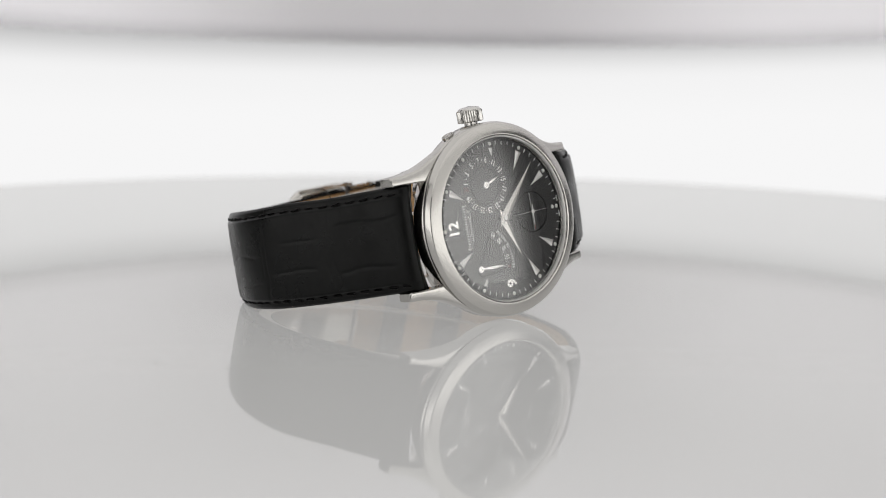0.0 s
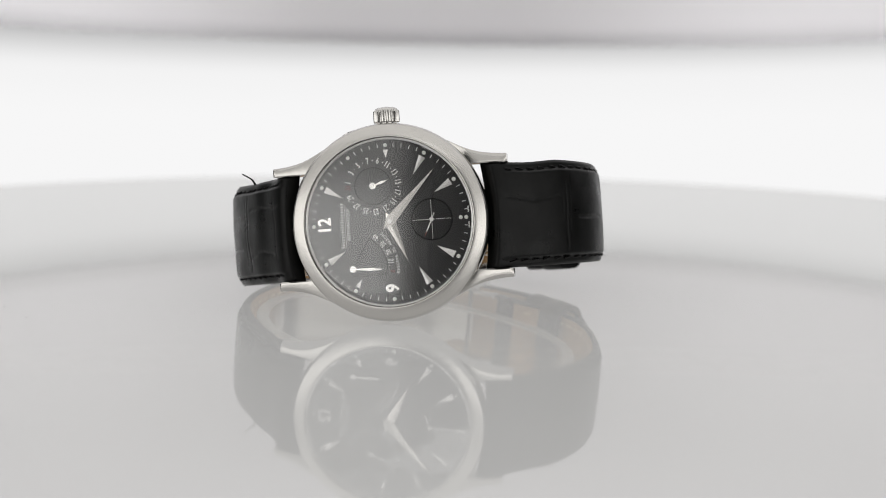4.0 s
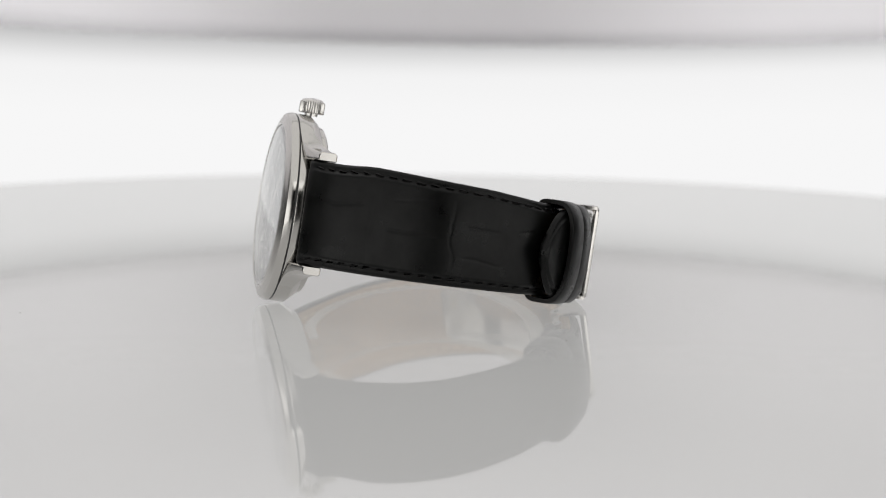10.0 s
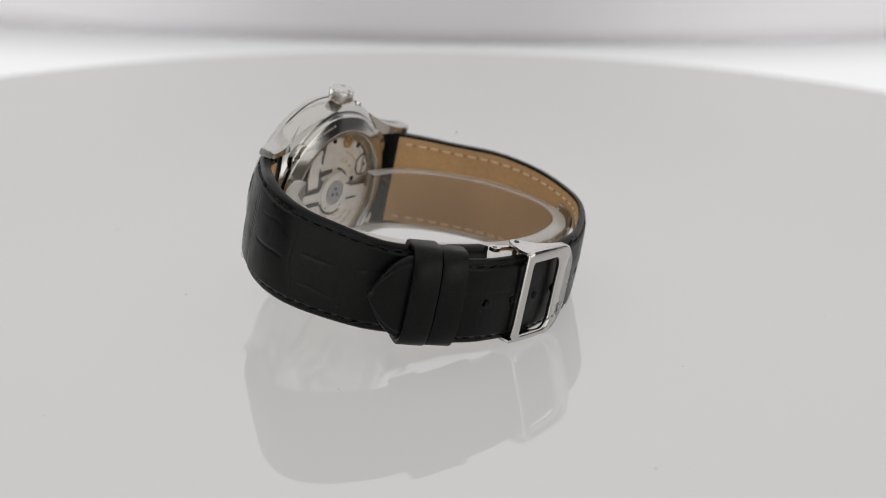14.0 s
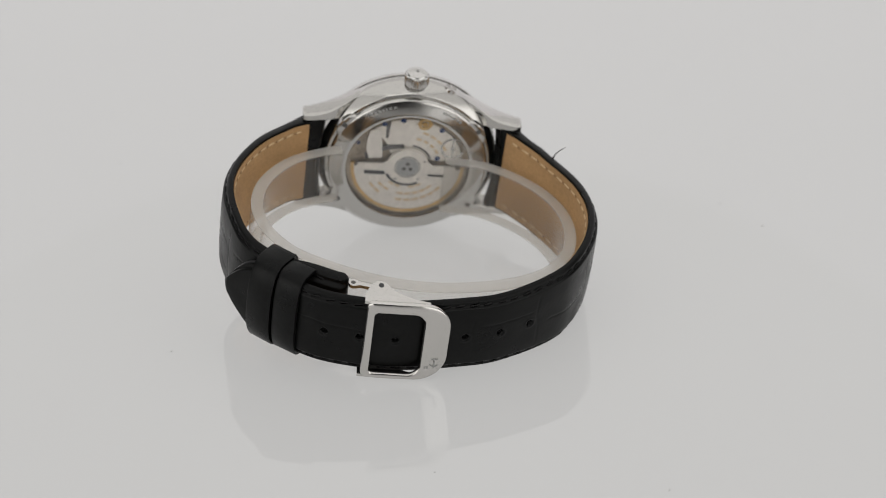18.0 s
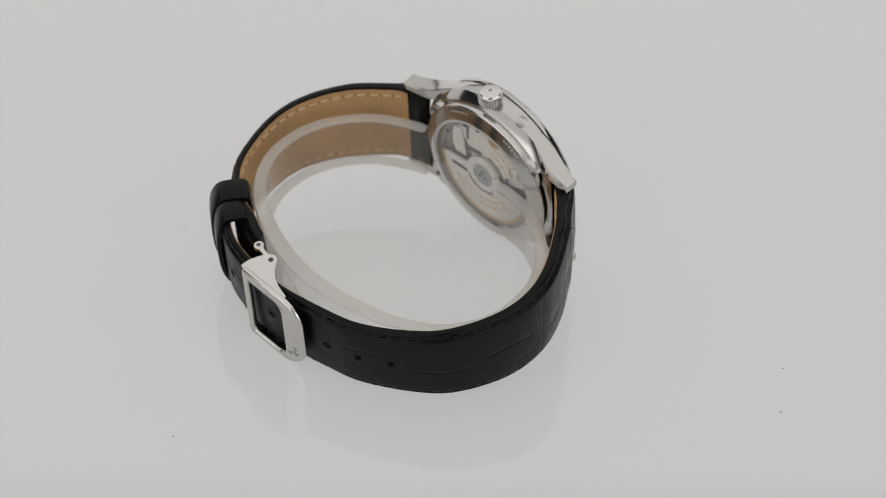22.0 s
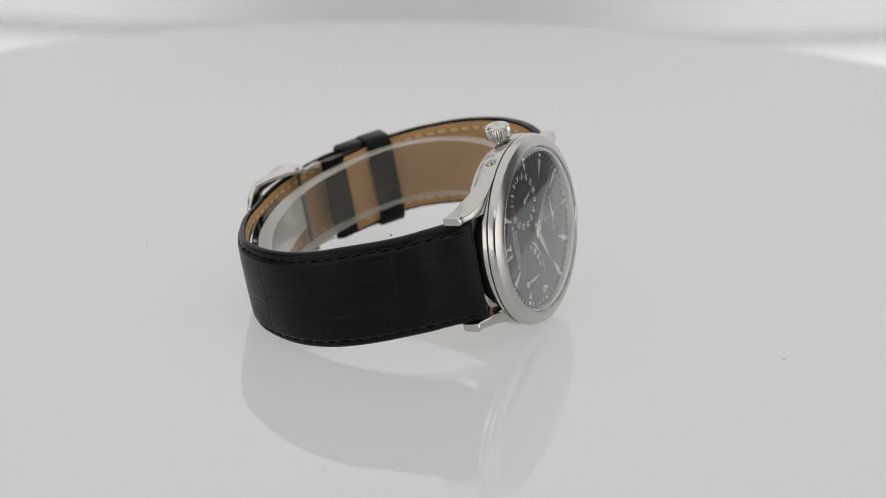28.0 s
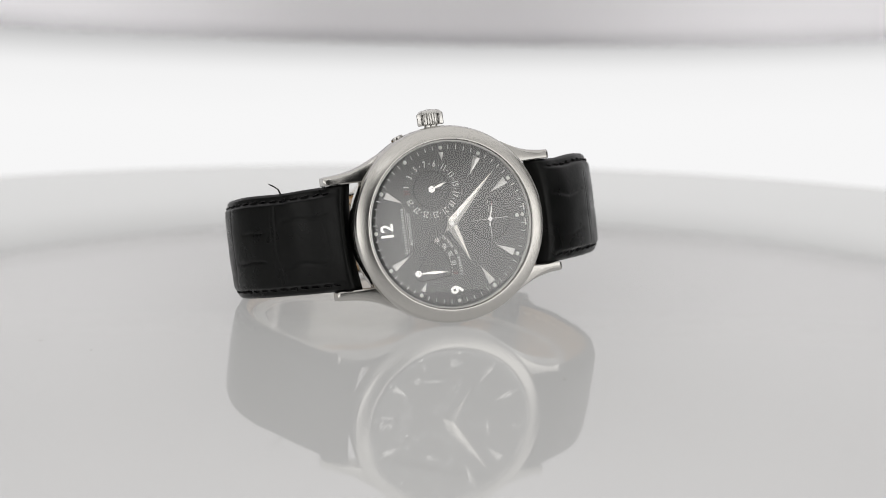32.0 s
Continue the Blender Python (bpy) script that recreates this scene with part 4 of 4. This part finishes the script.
def buckle_of(w):
    outer = rounded(-4.7, 11.2, -9.1, 9.2, 5.8, 1.1)
    inner = rounded(0.3, 9.6, -7.8, 6.7, 2.3, 0.8)
    bk = part("buckle", bent(plate(outer, 60.85, 62.0, 0.34, inner)), BUCKLE, w, "polished steel folding buckle", sharp=50)
    # side cheeks that fold in over the strap's edges
    for sz, z in ((1, 8.7), (-1, -9.0)):
        prof = [(11.7, 60.9), (11.6, 59.0), (10.9, 57.2), (10.0, 55.7), (9.3, 55.1), (8.5, 54.95), (7.7, 55.3), (7.0, 56.3), (6.0, 57.6), (4.5, 58.8), (2.5, 59.8), (0, 60.5), (-0.4, 60.6),
                (-0.4, 61.2), (0.6, 61.3), (4, 61.4), (8, 61.3), (11.3, 61.0)]
        part("cheek", loft([[(x, y, zz) for x, y in prof] for zz in (z - 0.3, z + 0.3)]), BUCKLE, bk, sharp=40)
        v, f = lathe([(0, 0.4), (0.5, 0.4), (0.5, -0.4), (0, -0.4)], 16, "Z")
        part("pin", ([(x + 8.5, y + 56.2, zz + z) for x, y, zz in v], f), FRAME, bk, "dark pivot hole")
        # hinge link
        link = [(9.0, 56.4), (12.5, 55.55), (13.0, 55.75), (13.6, 55.85), (14.25, 55.5), (14.5, 54.8), (14.25, 54.1), (13.6, 53.8), (12.95, 54.0), (12.4, 54.75), (9.0, 55.5)]
        zz = z - sz * 0.75
        part("link", loft([[(x, y, zz + d) for x, y in link] for d in (-0.35, 0.35)]), STEEL, bk, sharp=40)
        v, f = lathe([(0, 0.42), (0.42, 0.42), (0.5, 0.3), (0.5, -0.3), (0.42, -0.42), (0, -0.42)], 16, "Z")
        part("rivet", ([(x + 13.6, y + 54.8, q + zz) for x, y, q in v], f), SHADE_STEEL, bk)
    v, f = lathe([(0, -9), (0.45, -9), (0.45, 8.7), (0, 8.7)], 12, "Z")
    part("cross_bar", ([(x + 8.5, y + 56.2, z) for x, y, z in v], f), SHADE_STEEL, bk)
    # stamped maker's sign: a plain upright with two curved flukes
    sign = joined([block(-2.55, -2.3, 61.95, 62.06, -5.9, -3.5), ring_arc(-2.42, -4.6, 0.75, 1.0, 120, 240, 61.95, 62.06, 12), block(-3.1, -1.75, 61.95, 62.06, -3.9, -3.65)])
    part("stamp", bent(sign), HUB_GREY, bk, "stamped sign")
    part("stamp", bent(joined([block(-0.9 - k, -0.55 - k, 61.95, 62.05, -6.1, -5.5) for k in (0, 0.5)])), HUB_GREY, bk, "tiny stamped marks")
    # folding blades on the inside
    xs, ys, tx, ty, ss = smooth_line([(9.4, 56.3), (5, 57.0), (0, 57.2), (-8, 56.2), (-16, 53.2), (-23.6, 48.9), (-28.2, 44.2), (-29.8, 41.6)], 1.0)
    rings = []
    for i in range(len(xs)):
        nx, ny = -ty[i], tx[i]
        hw = 3.4 + 2.6 * step01((i - 2) / 8)
        rings.append([(xs[i] + nx * h, ys[i] + ny * h, z - 0.4) for h, z in ((0.25, -hw), (0.25, hw), (-0.25, hw), (-0.25, -hw))])
    part("blade", loft(rings), STEEL, bk, "curved steel folding blade", sharp=40)
    part("hinge", ([(x - 29.9, y + 41.3, z) for x, y, z in lathe([(0, -6), (0.7, -6), (0.8, -5.8), (0.8, 4.0), (0.7, 4.2), (0, 4.2)], 16, "Z")[0]], lathe([(0, -6), (0.7, -6), (0.8, -5.8), (0.8, 4.0), (0.7, 4.2), (0, 4.2)], 16, "Z")[1]), STEEL, bk, "steel hinge")


def thread_of(w):
    pts = [Vector((-27.9, 14.6, 9.5)), Vector((-28.3, 14.3, 10.4)), Vector((-29.2, 13.9, 11.1)), Vector((-30.1, 13.6, 11.6))]
    rings = []
    for i, p in enumerate(pts):
        r = 0.21 - 0.03 * i
        rings.append([tuple(p + Vector((r * math.cos(a), 0.6 * r * math.cos(a), r * math.sin(a)))) for a in (0, 1.57, 3.14, 4.71)])
    part("loose_thread", loft(rings), THREAD, w, "loose black thread end")


def watch():
    w = tagged(new("wristwatch"), "steel wristwatch with charcoal dial and black strap, lying crown up", "wristwatch")
    case_of(w)
    back_of(w)
    dial_of(w)
    made = pointers_of(w)
    crease_a = [("along", 0.44, 3, 16.5, 0.3, 0.12), ("along", -0.42, 5, 16.5, 0.3, 0.13), ("across", 16.9, -0.8, 0.85, 0.3, 0.13), ("across", 18.3, -0.55, 0.75, 0.26, 0.08), ("along", -0.3, 20, 31, 0.28, 0.12),
                ("along", 0.3, 19, 28, 0.26, 0.08), ("across", 5.2, -0.6, 0.7, 0.4, 0.05), ("across", 31.5, -0.85, 0.85, 0.32, 0.13), ("across", 32.8, -0.4, 0.7, 0.24, 0.07), ("along", 0.08, 34, 45, 0.28, 0.11),
                ("along", -0.5, 33, 42, 0.24, 0.08), ("across", 46, -0.75, 0.75, 0.28, 0.1), ("along", -0.15, 47, 59, 0.26, 0.08), ("across", 61, -0.7, 0.7, 0.26, 0.08), ("along", 0.25, 62, 74, 0.26, 0.07),
                ("across", 75, -0.7, 0.7, 0.26, 0.07), ("across", 88, -0.7, 0.7, 0.26, 0.07), ("along", 0.2, 96, 112, 0.26, 0.09), ("across", 104, -0.6, 0.6, 0.26, 0.08)]
    crease_b = [("along", 0.3, 2.5, 16.5, 0.3, 0.13), ("along", -0.5, 4, 15, 0.24, 0.06), ("across", 17.6, -0.82, 0.7, 0.32, 0.13), ("across", 18.9, -0.5, 0.75, 0.24, 0.09), ("across", 16.5, -0.1, 0.4, 0.22, 0.07),
                ("along", -0.05, 20.5, 31.5, 0.3, 0.13), ("along", 0.5, 21, 30, 0.22, 0.05), ("across", 33.5, -0.7, 0.7, 0.3, 0.09), ("along", 0.2, 35, 43, 0.26, 0.1), ("along", -0.45, 35, 44, 0.24, 0.08),
                ("across", 44.5, -0.7, 0.7, 0.28, 0.09), ("along", 0.3, 46, 56, 0.26, 0.08)]
    strap_of(w, "long black crocodile-grained leather strap end with punched holes", STRAP_A, lambda s, t: 19.7 - 3.1 * step01(s / 75) + 0.7 * step01((s - 14) / 14) * step01((72 - s) / 22), lambda s, t: 3.2 - 1.25 * step01(s / 60) + 1.4 * (1 - step01(s / 9)), lambda s, t: -0.75 * step01(s / 50) + 0.35 * step01((s - 14) / 14) * step01((72 - s) / 22), crease_a, 1.3, True,
             [18.4, 11.8, 5.2, -1.5, -8.1, -14.8, -20.7][:0:-1] + [18.4], 4.5, 7)
    strap_of(w, "short black crocodile-grained leather strap end", STRAP_B, lambda s, t: 19.7 - 2.4 * step01(s / 55) + 0.7 * step01((s - 8) / 10) * step01((54 - s) / 16), lambda s, t: 3.2 - 1.2 * step01(s / 45) + 1.4 * (1 - step01(s / 9)) + 1.3 * step01((s - t + 16) / 10), lambda s, t: -0.4 * step01(s / 45) + 0.35 * step01((s - 8) / 10) * step01((54 - s) / 16), crease_b, 8.7, False, [], 4.5, 4.5)
    keeper(w, 29.9, 5.3, 8.8, -10.3, 9.2, 1.6, 0.0)
    keeper(w, 25.2, 5.0, 7.2, -10.0, 8.9, 1.3, 0.0)
    buckle_of(w)
    thread_of(w)
    return w, made


def watch_holder():
    h = tagged(new("watch_holder"), "clear plastic C-shaped watch holder inside the strap loop", "watch holder")
    xs, ys, tx, ty, ss = smooth_line([(-7.2, 9.5), (-15.8, 10.4), (-24, 15.5), (-29, 22.5), (-30.6, 30), (-29.3, 38), (-24.5, 45), (-17, 50), (-8, 52.6), (0, 53.4), (8, 52.6), (16, 50), (24.5, 45), (29.8, 38), (31.4, 30), (29.6, 22), (24, 14.2), (16.5, 9.6), (14.0, 8.7)], 1.0)
    for name, mat, label, outline in (("band", PLASTIC, "clear plastic band", ((0.95, -5.25), (0.95, 6.65), (-1.4, 6.65), (-1.4, -5.25))),
                                      ("upper_edge", PLASTIC_EDGE, "frosted upper edge", ((0.95, 6.66), (0.92, 6.9), (0.7, 7.0), (-1.15, 7.0), (-1.37, 6.9), (-1.4, 6.66))),
                                      ("lower_edge", PLASTIC_EDGE, "frosted lower edge", ((0.95, -5.26), (-1.4, -5.26), (-1.37, -5.5), (-1.15, -5.6), (0.7, -5.6), (0.92, -5.5)))):
        rings = []
        for i in range(len(xs)):
            nx, ny = -ty[i], tx[i]
            e = 1.0 if 0 < i < len(xs) - 1 else 0.8
            dz = -1.5 + 0.045 * xs[i] + 0.045 * (ys[i] - 30)     # it sits a little askew
            thicker = 0.6 * step01((ys[i] - 44) / 8)
            rings.append([(xs[i] + nx * (a - (thicker if a < 0 else 0)) * e, ys[i] + ny * (a - (thicker if a < 0 else 0)) * e, z + dz) for a, z in outline])
        part(name, loft(rings), mat, h, label)
    return h


setting()
lights()
rear = rear_panel()
table = turntable()
wrist, turning = watch()
holder = watch_holder()


def motions():
    spin = [(t, pose(0, 0, 0, 0, 0, -a)) for t, a in TURN]
    walk(table, spin)
    walk(wrist, [(t, m @ BASE) for t, m in spin])
    walk(holder, [(t, m @ BASE) for t, m in spin])
    walk(rear, [(t, arm(a)) for t, a in ARM])
    walk(turning["second"], [(t, turned(181 + 6 * t, *HUB_SECONDS)) for t in range(0, 33, 4)])
    walk(turning["minute"], [(t, turned(43.2 + 0.1 * t, 0.1, 0.1)) for t in (0, 16, 32)])


motions()
